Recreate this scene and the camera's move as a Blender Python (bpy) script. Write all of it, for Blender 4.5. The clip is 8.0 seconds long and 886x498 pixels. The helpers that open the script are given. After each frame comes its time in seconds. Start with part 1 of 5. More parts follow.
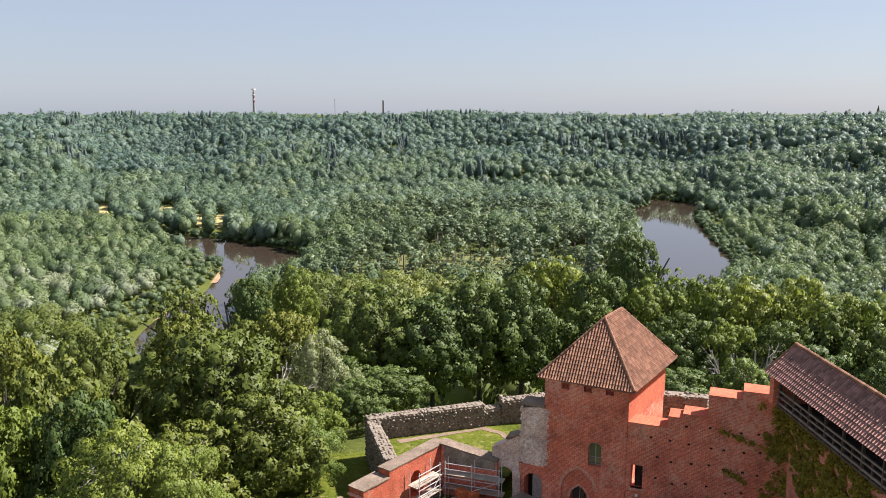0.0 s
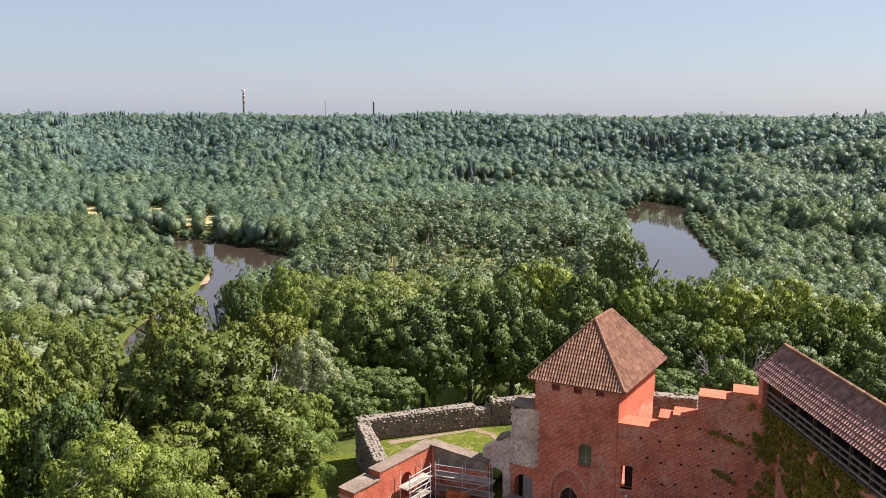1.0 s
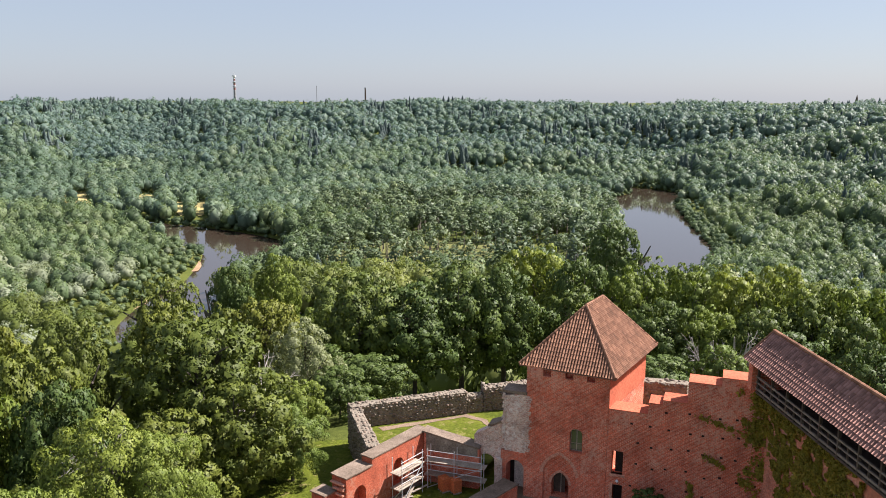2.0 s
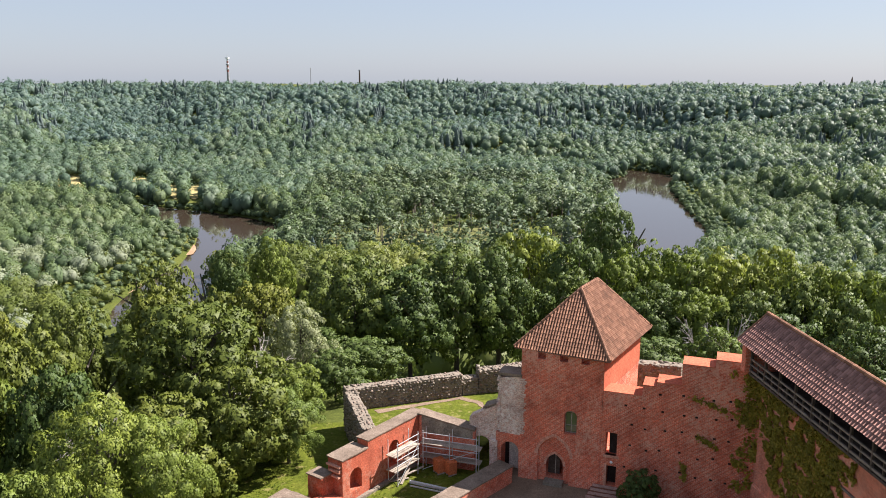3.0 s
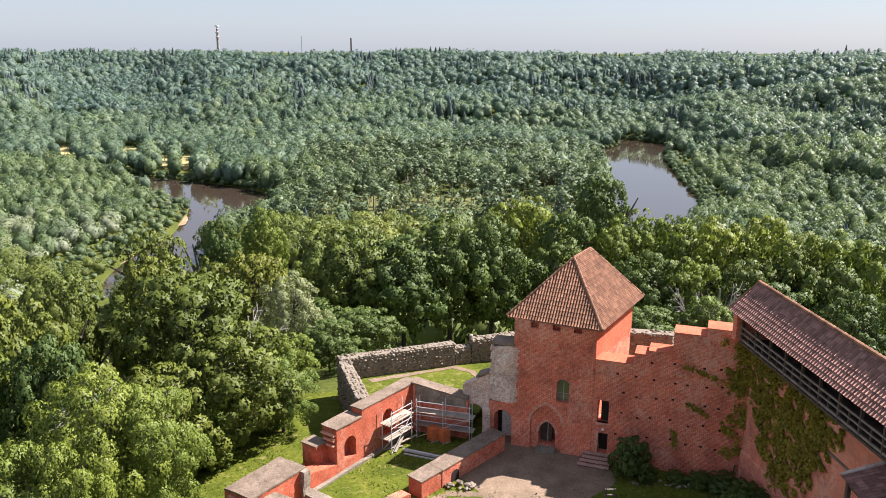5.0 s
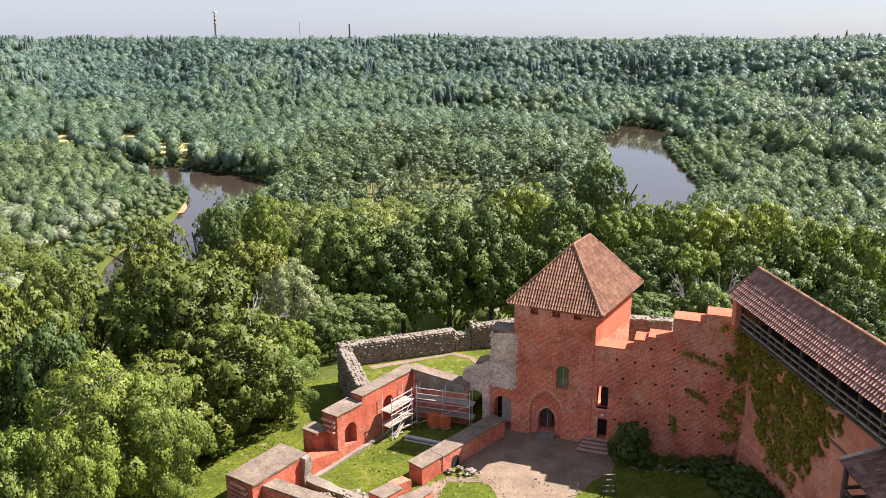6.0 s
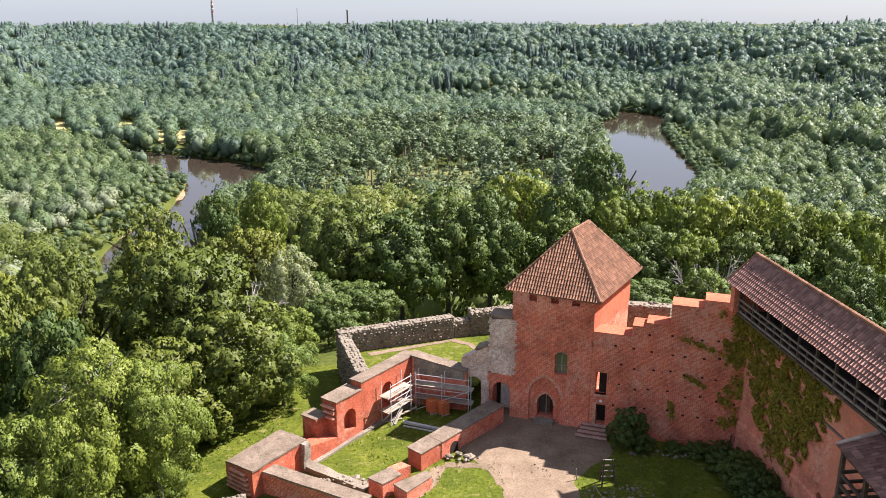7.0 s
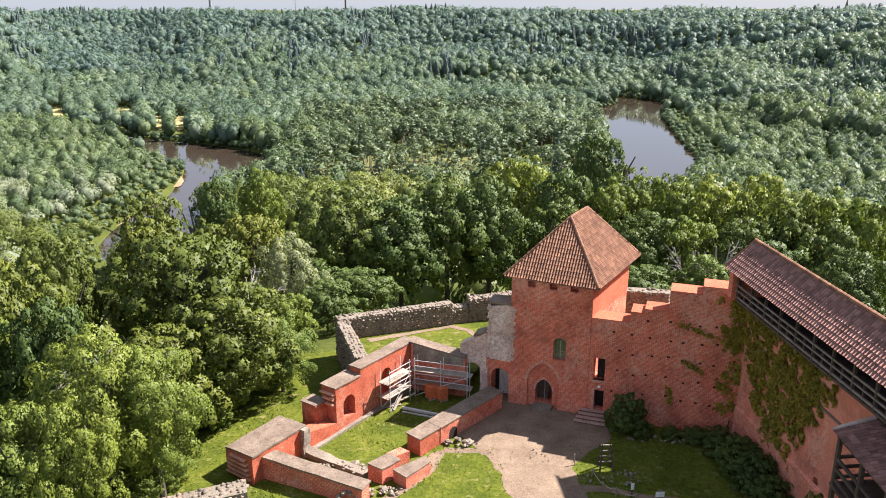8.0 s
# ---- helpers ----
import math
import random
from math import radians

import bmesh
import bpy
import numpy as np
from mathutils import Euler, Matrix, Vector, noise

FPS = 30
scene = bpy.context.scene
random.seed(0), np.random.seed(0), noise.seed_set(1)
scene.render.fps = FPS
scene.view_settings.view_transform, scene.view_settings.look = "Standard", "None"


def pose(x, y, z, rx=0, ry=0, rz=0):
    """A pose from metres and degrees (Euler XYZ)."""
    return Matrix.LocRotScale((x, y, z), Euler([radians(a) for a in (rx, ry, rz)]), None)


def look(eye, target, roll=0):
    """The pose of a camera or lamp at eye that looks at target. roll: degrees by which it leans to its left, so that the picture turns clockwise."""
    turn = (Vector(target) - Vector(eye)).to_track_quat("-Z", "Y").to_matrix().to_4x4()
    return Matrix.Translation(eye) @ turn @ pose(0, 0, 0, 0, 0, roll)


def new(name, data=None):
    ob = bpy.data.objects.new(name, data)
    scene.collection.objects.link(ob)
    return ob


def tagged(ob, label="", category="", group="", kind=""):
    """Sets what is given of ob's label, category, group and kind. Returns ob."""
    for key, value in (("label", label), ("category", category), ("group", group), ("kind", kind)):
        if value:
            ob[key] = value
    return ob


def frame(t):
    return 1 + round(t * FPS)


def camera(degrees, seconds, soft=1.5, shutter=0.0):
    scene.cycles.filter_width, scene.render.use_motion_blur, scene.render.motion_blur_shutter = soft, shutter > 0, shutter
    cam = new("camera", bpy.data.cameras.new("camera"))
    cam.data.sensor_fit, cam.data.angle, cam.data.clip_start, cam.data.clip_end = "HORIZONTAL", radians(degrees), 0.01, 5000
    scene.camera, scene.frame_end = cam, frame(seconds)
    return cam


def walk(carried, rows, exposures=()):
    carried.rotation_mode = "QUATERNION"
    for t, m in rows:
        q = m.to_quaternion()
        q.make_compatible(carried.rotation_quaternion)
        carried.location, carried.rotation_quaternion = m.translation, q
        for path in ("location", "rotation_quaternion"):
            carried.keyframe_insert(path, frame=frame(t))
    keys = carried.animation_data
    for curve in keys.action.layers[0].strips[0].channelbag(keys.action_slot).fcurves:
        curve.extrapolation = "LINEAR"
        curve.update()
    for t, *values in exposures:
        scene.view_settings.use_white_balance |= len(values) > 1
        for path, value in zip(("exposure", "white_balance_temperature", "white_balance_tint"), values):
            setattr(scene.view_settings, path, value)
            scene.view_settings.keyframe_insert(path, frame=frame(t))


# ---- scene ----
cam = camera(59.0, 8.0, 0.95)
EYE = 32.0
# seconds, x, y, z from the first eye, yaw, pitch, roll
ROWS = [
    (0.0, -0.000, -0.000, -0.000, -0.000, -10.016, -0.000),
    (0.5, -0.027, -0.020, 0.001, -0.345, -9.827, -0.100),
    (1.0, -0.017, -0.022, -0.000, -0.713, -9.913, -0.152),
    (1.5, 0.002, -0.027, 0.003, -1.047, -10.326, -0.217),
    (3.0, 0.014, -0.000, 0.022, -1.679, -12.137, -0.183),
    (3.5, -0.007, 0.040, -0.001, -1.868, -12.754, -0.227),
    (4.0, 0.009, 0.009, 0.014, -2.025, -13.353, -0.277),
    (4.5, 0.011, 0.037, -0.001, -2.160, -13.855, -0.253),
    (6.0, -0.002, 0.019, 0.022, -2.261, -15.294, 0.000),
    (6.5, 0.012, 0.032, 0.007, -2.295, -15.788, 0.043),
    (7.0, 0.011, 0.045, -0.013, -2.356, -16.252, 0.088),
    (7.5, 0.009, 0.023, 0.001, -2.391, -16.763, 0.110),
    (8.0, 0.010, 0.029, 0.004, -2.447, -17.253, 0.110),
]
walk(cam, [(t, pose(x, y, EYE + z, 0, 0, yaw) @ pose(0, 0, 0, 90 + pitch) @ pose(0, 0, 0, 0, 0, -roll))
           for t, x, y, z, yaw, pitch, roll in ROWS], [(0.0, 1.35, 6200, 16), (1.5, 1.35, 6200, 16), (4.5, 1.52, 6200, 16), (8.0, 1.66, 6200, 16)])

# ---- light ----
TO_SUN = Vector((0.86, 0.28, 1.0)).normalized()
world = bpy.data.worlds.new("world")
scene.world = world
world.use_nodes = True
wn = world.node_tree.nodes
sky = wn.new("ShaderNodeTexSky")
sky.sky_type = "NISHITA"
sky.sun_disc = False
sky.sun_elevation = math.asin(TO_SUN.z)
sky.sun_rotation = math.atan2(TO_SUN.x, TO_SUN.y)
sky.air_density, sky.dust_density, sky.ozone_density = 1.0, 0.8, 1.2
wn["Background"].inputs["Strength"].default_value = 1.0
veil = wn.new("ShaderNodeMix")      # summer haze over the clear sky
veil.data_type = "RGBA"
veil.inputs[0].default_value = 0.72
veil.inputs[7].default_value = (0.186, 0.21, 0.24, 1)
dim = wn.new("ShaderNodeVectorMath")
dim.operation = "SCALE"
dim.inputs[3].default_value = 0.062
world.node_tree.links.new(sky.outputs[0], dim.inputs[0])
world.node_tree.links.new(dim.outputs[0], veil.inputs[6])
world.node_tree.links.new(veil.outputs[2], wn["Background"].inputs["Color"])
sun = new("sun", bpy.data.lights.new("sun", "SUN"))
sun.data.energy, sun.data.angle, sun.data.color = 5.0, radians(0.6), (1.0, 0.93, 0.82)
sun.matrix_world = look((0, 0, 200), Vector((0, 0, 200)) - TO_SUN)

# ---- materials ----
def shader(name, rough=0.9, spec=0.25):
    m = bpy.data.materials.new(name)
    m.use_nodes = True
    nt = m.node_tree
    b = nt.nodes["Principled BSDF"]
    b.inputs["Roughness"].default_value = rough
    b.inputs["Specular IOR Level"].default_value = spec
    return m, nt, b


def nd(nt, kind, **vals):
    n = nt.nodes.new(kind)
    for k, v in vals.items():
        n.inputs[k].default_value = v
    return n


def ramp(nt, src, stops):
    r = nt.nodes.new("ShaderNodeValToRGB")
    e = r.color_ramp.elements
    while len(e) < len(stops):
        e.new(0.5)
    for el, (p, c) in zip(e, stops):
        el.position, el.color = p, (*c, 1)
    nt.links.new(src, r.inputs[0])
    return r.outputs[0]


def mix(nt, fac, a, b, mode="MIX"):
    n = nt.nodes.new("ShaderNodeMix")
    n.data_type, n.blend_type = "RGBA", mode
    for sock, v in ((n.inputs[0], fac), (n.inputs[6], a), (n.inputs[7], b)):
        if isinstance(v, bpy.types.NodeSocket):
            nt.links.new(v, sock)
        elif isinstance(v, (int, float)):
            sock.default_value = v
        else:
            sock.default_value = (*v, 1)
    return n.outputs[2]


def noise_out(nt, scale, detail=4, rough=0.6, coord="Object", stretch=None):
    tc = nt.nodes.new("ShaderNodeTexCoord")
    src = tc.outputs[coord]
    if stretch:
        mp = nt.nodes.new("ShaderNodeMapping")
        mp.inputs["Scale"].default_value = stretch
        nt.links.new(src, mp.inputs[0])
        src = mp.outputs[0]
    n = nd(nt, "ShaderNodeTexNoise", Scale=scale, Detail=detail, Roughness=rough)
    nt.links.new(src, n.inputs["Vector"])
    return n.outputs["Fac"]


def bump(nt, b, src, strength, dist):
    n = nd(nt, "ShaderNodeBump", Strength=strength, Distance=dist)
    nt.links.new(src, n.inputs["Height"])
    nt.links.new(n.outputs[0], b.inputs["Normal"])


def rough_mat(name, lo, mid, hi, big=0.3, small=4.0, rough=0.92, b_dist=0.03, spec=0.2, speck=None):
    """Two scales of mottling over three tones, with relief."""
    m, nt, b = shader(name, rough, spec)
    c1 = ramp(nt, noise_out(nt, big, 5, 0.65), [(0.3, lo), (0.52, mid), (0.72, hi)])
    g = ramp(nt, noise_out(nt, small, 5, 0.7), [(0.3, (0.55, 0.55, 0.55)), (0.7, (1.35, 1.35, 1.35))])
    c = mix(nt, 1.0, c1, g, "MULTIPLY")
    if speck:
        s = ramp(nt, noise_out(nt, speck[1], 3, 0.7), [(0.58, (0, 0, 0)), (0.66, (1, 1, 1))])
        c = mix(nt, s, c, speck[0])
    nt.links.new(c, b.inputs["Base Color"])
    bump(nt, b, noise_out(nt, small * 1.5, 5, 0.7), 0.6, b_dist)
    return m


def brick_mat(name, c1, c2, mortar, patch, worn=0.5):
    """Brick courses on the UV map in metres, with worn and repaired patches."""
    m, nt, b = shader(name, 0.9, 0.2)
    uv = nt.nodes.new("ShaderNodeUVMap")
    br = nd(nt, "ShaderNodeTexBrick", Color1=(*c1, 1), Color2=(*c2, 1), Mortar=(*mortar, 1), Scale=1.0)
    br.inputs["Mortar Size"].default_value = 0.02
    br.inputs["Mortar Smooth"].default_value = 0.3
    br.inputs["Bias"].default_value = -0.1
    br.inputs["Brick Width"].default_value = 0.30
    br.inputs["Row Height"].default_value = 0.105
    nt.links.new(uv.outputs[0], br.inputs["Vector"])
    bare = ramp(nt, noise_out(nt, 0.8, 5, 0.75), [(0.42, (0, 0, 0)), (0.62, (1, 1, 1))])
    nt.links.new(mix(nt, bare, tuple(0.55 * a + 0.45 * b for a, b in zip(c2, mortar)), mortar), br.inputs["Mortar"])
    tone = ramp(nt, noise_out(nt, 0.55, 6, 0.7), [(0.28, (0.55, 0.53, 0.54)), (0.5, (1, 1, 1)), (0.75, (1.25, 1.25, 1.22))])
    c = mix(nt, 1.0, br.outputs["Color"], tone, "MULTIPLY")
    fine = ramp(nt, noise_out(nt, 9.0, 3, 0.8), [(0.35, (0.62, 0.6, 0.6)), (0.68, (1.3, 1.28, 1.25))])
    c = mix(nt, 1.0, c, fine, "MULTIPLY")
    f1 = noise_out(nt, 0.35, 4, 0.6, "Object", (1, 1, 0.6))
    f2 = noise_out(nt, 3.5, 4, 0.8)
    mul = nt.nodes.new("ShaderNodeMath")
    mul.operation = "MULTIPLY"
    nt.links.new(f1, mul.inputs[0])
    nt.links.new(f2, mul.inputs[1])
    wear = ramp(nt, mul.outputs[0], [(0.27, (0, 0, 0)), (0.36, (worn, worn, worn))])
    c = mix(nt, wear, c, patch)
    nt.links.new(c, b.inputs["Base Color"])
    inv = nt.nodes.new("ShaderNodeMath")
    inv.operation = "SUBTRACT"
    inv.inputs[0].default_value = 1.0
    nt.links.new(br.outputs["Fac"], inv.inputs[1])
    bump(nt, b, inv.outputs[0], 0.5, 0.012)
    return m


def leaf_mat(name, dark, mid, light, patch=0.12, translucent=0.3, rough=0.55, by_tree=False, gloss=0.2):
    """Foliage: a tone for each leaf or each tree, and drifts of tone from crown to crown."""
    m, nt, b = shader(name, rough, gloss)
    geo = nt.nodes.new("ShaderNodeNewGeometry")
    island = geo.outputs["Random Per Island"]
    if by_tree:
        att = nt.nodes.new("ShaderNodeAttribute")
        att.attribute_name = "tone"
        c = ramp(nt, att.outputs["Fac"], [(0.0, dark), (0.5, mid), (1.0, light)])
        c = mix(nt, 1.0, c, ramp(nt, island, [(0.0, (0.88, 0.88, 0.9)), (1.0, (1.12, 1.12, 1.1))]), "MULTIPLY")
    else:
        c = ramp(nt, island, [(0.0, dark), (0.5, mid), (1.0, light)])
        info = nt.nodes.new("ShaderNodeObjectInfo")
        r = ramp(nt, info.outputs["Random"], [(0.0, (0.8, 0.85, 0.9)), (0.5, (1, 1, 1)), (1.0, (1.2, 1.1, 0.95))])
        c = mix(nt, 1.0, c, r, "MULTIPLY")
    g = ramp(nt, noise_out(nt, patch, 3, 0.6), [(0.3, (0.75, 0.78, 0.82)), (0.5, (1, 1, 1)), (0.72, (1.25, 1.18, 1.02))])
    c = mix(nt, 1.0, c, g, "MULTIPLY")
    nt.links.new(c, b.inputs["Base Color"])
    tr = nt.nodes.new("ShaderNodeBsdfTranslucent")
    nt.links.new(mix(nt, 1.0, c, (1.12, 1.18, 0.65), "MULTIPLY"), tr.inputs["Color"])
    ms = nt.nodes.new("ShaderNodeMixShader")
    ms.inputs[0].default_value = translucent
    nt.links.new(b.outputs[0], ms.inputs[1])
    nt.links.new(tr.outputs[0], ms.inputs[2])
    nt.links.new(ms.outputs[0], nt.nodes["Material Output"].inputs["Surface"])
    return m


BRICK = brick_mat("brick_wall", (0.62, 0.132, 0.068), (0.49, 0.094, 0.05), (0.68, 0.4, 0.3), (0.62, 0.35, 0.26), 0.6)
# Paler than BRICK: bounced light on the shaded south wall is in the colour.
BRICK_SOUTH = brick_mat("weathered_fill_lit_brick", (0.72, 0.23, 0.145), (0.62, 0.18, 0.11), (0.7, 0.4, 0.3), (0.7, 0.43, 0.33), 0.7)
BRICK_NEW = brick_mat("brick_new", (0.47, 0.11, 0.058), (0.40, 0.09, 0.048), (0.45, 0.16, 0.1), (0.46, 0.25, 0.18), 0.6)
PLASTER_RED = rough_mat("red_limewash", (0.43, 0.112, 0.062), (0.48, 0.13, 0.072), (0.53, 0.152, 0.085), 0.5, 6.0, 0.9, 0.01)
RUBBLE = brick_mat("rubble_masonry", (0.5, 0.29, 0.235), (0.6, 0.47, 0.4), (0.7, 0.62, 0.56), (0.74, 0.68, 0.63), 0.9)
STONE = rough_mat("field_stone", (0.11, 0.09, 0.075), (0.22, 0.185, 0.15), (0.33, 0.285, 0.235), 1.3, 7.0, 0.9, 0.05)
MORTAR = rough_mat("lime_mortar", (0.165, 0.135, 0.105), (0.225, 0.188, 0.15), (0.285, 0.242, 0.196), 0.8, 9.0, 0.95, 0.03)
CAP = rough_mat("mortar_cap", (0.125, 0.093, 0.07), (0.19, 0.143, 0.11), (0.25, 0.192, 0.15), 0.9, 8.0, 0.95, 0.02)
LIME = rough_mat("limewash_white", (0.5, 0.46, 0.42), (0.62, 0.58, 0.53), (0.72, 0.68, 0.62), 1.0, 8.0, 0.9, 0.01)
GRASS = rough_mat("lawn_grass", (0.056, 0.074, 0.009), (0.09, 0.108, 0.012), (0.134, 0.138, 0.022), 0.35, 3.0, 0.95, 0.08, 0.1, ((0.17, 0.155, 0.05), 1.1))
HAY = rough_mat("hay_meadow", (0.28, 0.23, 0.1), (0.36, 0.3, 0.13), (0.42, 0.355, 0.17), 0.05, 0.6, 0.95, 0.1, 0.1)
PARK = rough_mat("park_grass", (0.1, 0.11, 0.04), (0.145, 0.15, 0.055), (0.2, 0.195, 0.08), 0.06, 0.6, 0.95, 0.1, 0.1)
GRAVEL = rough_mat("gravel_path", (0.15, 0.107, 0.075), (0.21, 0.15, 0.105), (0.265, 0.192, 0.136), 0.5, 10.0, 0.95, 0.02)
TIMBER = rough_mat("dark_timber", (0.05, 0.036, 0.03), (0.085, 0.062, 0.05), (0.13, 0.1, 0.08), 1.5, 14.0, 0.8, 0.01)
TIMBER_GREY = rough_mat("grey_timber", (0.24, 0.2, 0.17), (0.36, 0.31, 0.26), (0.46, 0.4, 0.34), 1.5, 14.0, 0.85, 0.01)
DARK = rough_mat("dark_interior", (0.02, 0.014, 0.012), (0.03, 0.02, 0.018), (0.04, 0.03, 0.025), 1.0, 8.0, 0.9, 0.01)
BARK = rough_mat("bark", (0.06, 0.05, 0.042), (0.11, 0.095, 0.08), (0.18, 0.16, 0.14), 1.0, 12.0, 0.95, 0.03)
BARK_DEAD = rough_mat("dead_wood", (0.22, 0.2, 0.18), (0.33, 0.3, 0.27), (0.42, 0.39, 0.36), 1.0, 12.0, 0.9, 0.02)
SAND = rough_mat("river_sand", (0.26, 0.17, 0.10), (0.32, 0.215, 0.13), (0.37, 0.255, 0.16), 0.1, 1.0, 0.95, 0.03)
STEEL = rough_mat("galvanised_steel", (0.4, 0.4, 0.4), (0.52, 0.52, 0.52), (0.6, 0.6, 0.6), 2.0, 15.0, 0.45, 0.002, 0.5)
TERRACOTTA = rough_mat("orange_plastic", (0.48, 0.13, 0.05), (0.55, 0.16, 0.06), (0.6, 0.19, 0.08), 1.0, 8.0, 0.6, 0.004)
WHITE = rough_mat("white_board", (0.7, 0.7, 0.7), (0.76, 0.76, 0.76), (0.8, 0.8, 0.8), 2.0, 10.0, 0.5, 0.001)
CONCRETE = rough_mat("grey_concrete", (0.20, 0.20, 0.21), (0.26, 0.26, 0.27), (0.32, 0.32, 0.33), 0.1, 1.0, 0.9, 0.01)
RED_PAINT = rough_mat("red_paint", (0.24, 0.11, 0.1), (0.28, 0.13, 0.115), (0.32, 0.15, 0.13), 0.1, 1.0, 0.7, 0.005)

LEAF = leaf_mat("maple_leaves", (0.10, 0.135, 0.022), (0.145, 0.185, 0.03), (0.195, 0.238, 0.044), translucent=0.25)
LEAF_FRESH = leaf_mat("young_maple_leaves", (0.1, 0.138, 0.024), (0.145, 0.19, 0.034), (0.19, 0.235, 0.05), translucent=0.2)
LEAF_DARK = leaf_mat("lime_leaves", (0.05, 0.08, 0.02), (0.082, 0.12, 0.028), (0.122, 0.162, 0.04), translucent=0.15)
LEAF_OLIVE = leaf_mat("oak_leaves", (0.072, 0.092, 0.016), (0.108, 0.132, 0.022), (0.152, 0.175, 0.034), translucent=0.16)
LEAF_SILVER = leaf_mat("willow_leaves", (0.15, 0.185, 0.10), (0.20, 0.235, 0.135), (0.25, 0.285, 0.17))
IVY = leaf_mat("creeper_leaves", (0.14, 0.13, 0.018), (0.21, 0.185, 0.026), (0.3, 0.225, 0.045), 0.6, 0.2)
# Distance haze painted as extra blue: slight in WOOD_BROAD, stronger on hillside and ridge.
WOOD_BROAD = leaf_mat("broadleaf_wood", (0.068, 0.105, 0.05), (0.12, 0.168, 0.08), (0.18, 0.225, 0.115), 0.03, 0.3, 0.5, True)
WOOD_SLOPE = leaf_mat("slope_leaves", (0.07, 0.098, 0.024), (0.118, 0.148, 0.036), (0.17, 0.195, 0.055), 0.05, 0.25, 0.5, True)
WOOD_FAR_HAZED = leaf_mat("hillside_wood", (0.068, 0.108, 0.072), (0.11, 0.162, 0.105), (0.165, 0.212, 0.14), 0.016, 0.3, 0.5, True)
WOOD_RIDGE_HAZED = leaf_mat("ridge_wood", (0.07, 0.115, 0.098), (0.108, 0.162, 0.134), (0.155, 0.208, 0.168), 0.016, 0.3, 0.5, True)
# Dark spruce green, with some blue added for distance haze.
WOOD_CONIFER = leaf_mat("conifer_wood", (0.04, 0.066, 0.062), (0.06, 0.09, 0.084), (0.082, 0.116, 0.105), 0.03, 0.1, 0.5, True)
WOOD_PINE = leaf_mat("pine_needles", (0.066, 0.096, 0.05), (0.092, 0.128, 0.064), (0.122, 0.158, 0.08), 0.03, 0.15, 0.5, True)
WOOD_WILLOW = leaf_mat("scrub_leaves", (0.15, 0.185, 0.11), (0.2, 0.235, 0.15), (0.26, 0.29, 0.2), 0.03, 0.3, 0.5, True)


def tile_material(name, lo, mid, hi):
    m, nt, b = shader(name, 0.85, 0.25)
    geo = nt.nodes.new("ShaderNodeNewGeometry")
    c = ramp(nt, geo.outputs["Random Per Island"], [(0.0, lo), (0.5, mid), (1.0, hi)])
    g = ramp(nt, noise_out(nt, 1.2, 5, 0.7), [(0.3, (0.7, 0.7, 0.72)), (0.7, (1.25, 1.22, 1.2))])
    nt.links.new(mix(nt, 1.0, c, g, "MULTIPLY"), b.inputs["Base Color"])
    bump(nt, b, noise_out(nt, 12.0, 4, 0.7), 0.5, 0.01)
    return m


TILE = tile_material("clay_tiles", (0.15, 0.074, 0.046), (0.212, 0.105, 0.064), (0.275, 0.143, 0.09))
TILE_DARK = tile_material("weathered_clay_tiles", (0.16, 0.084, 0.068), (0.235, 0.122, 0.098), (0.31, 0.168, 0.138))


def water_material():
    m, nt, b = shader("river_water", 0.03, 0.5)
    b.inputs["Base Color"].default_value = (0.042, 0.03, 0.022, 1)
    b.inputs["IOR"].default_value = 1.8
    n = noise_out(nt, 0.12, 4, 0.6, "Object", (1, 1, 1))
    bump(nt, b, n, 0.035, 0.5)
    return m


WATER = water_material()


def ground_material():
    """Meadow and woodland floor, with bare slopes of undergrowth."""
    m, nt, b = shader("valley_ground", 0.95, 0.1)
    c = ramp(nt, noise_out(nt, 0.02, 6, 0.65), [(0.35, (0.042, 0.056, 0.014)), (0.5, (0.075, 0.09, 0.02)), (0.68, (0.13, 0.13, 0.036))])
    g = ramp(nt, noise_out(nt, 1.5, 5, 0.7), [(0.3, (0.6, 0.65, 0.6)), (0.7, (1.35, 1.3, 1.2))])
    nt.links.new(mix(nt, 1.0, c, g, "MULTIPLY"), b.inputs["Base Color"])
    bump(nt, b, noise_out(nt, 2.0, 5, 0.7), 0.6, 0.2)
    return m


GROUND = ground_material()

# ---- builders ----
def link(name, me, material, parent=None, label=""):
    ob = new(name, me)
    if material:
        me.materials.append(material)
    if parent:
        ob.parent = parent
    if label:
        tagged(ob, label)
    return ob


def uv_metres(bm):
    """A UV map in metres: walls by run and height, flats by plan."""
    lay = bm.loops.layers.uv.verify()
    bm.normal_update()
    for f in bm.faces:
        n = f.normal
        if abs(n.z) > 0.75:
            for l in f.loops:
                l[lay].uv = (l.vert.co.x, l.vert.co.y)
        else:
            t = Vector((-n.y, n.x, 0)).normalized()
            for l in f.loops:
                l[lay].uv = (l.vert.co.dot(t), l.vert.co.z)


def part(name, bm, material, parent=None, label=""):
    me = bpy.data.meshes.new(name)
    uv_metres(bm)
    bm.to_mesh(me)
    bm.free()
    return link(name, me, material, parent, label)


def thing(name, place, label, category, group="", kind=""):
    ob = new(name)
    ob.empty_display_size = 0.2
    ob.location = place
    return tagged(ob, label, category, group, kind)


def hang(ob, parent):
    """Parents a part whose mesh is in world places under a thing that stands elsewhere."""
    ob.parent = parent
    ob.matrix_parent_inverse = Matrix.Translation(-parent.location)
    return ob


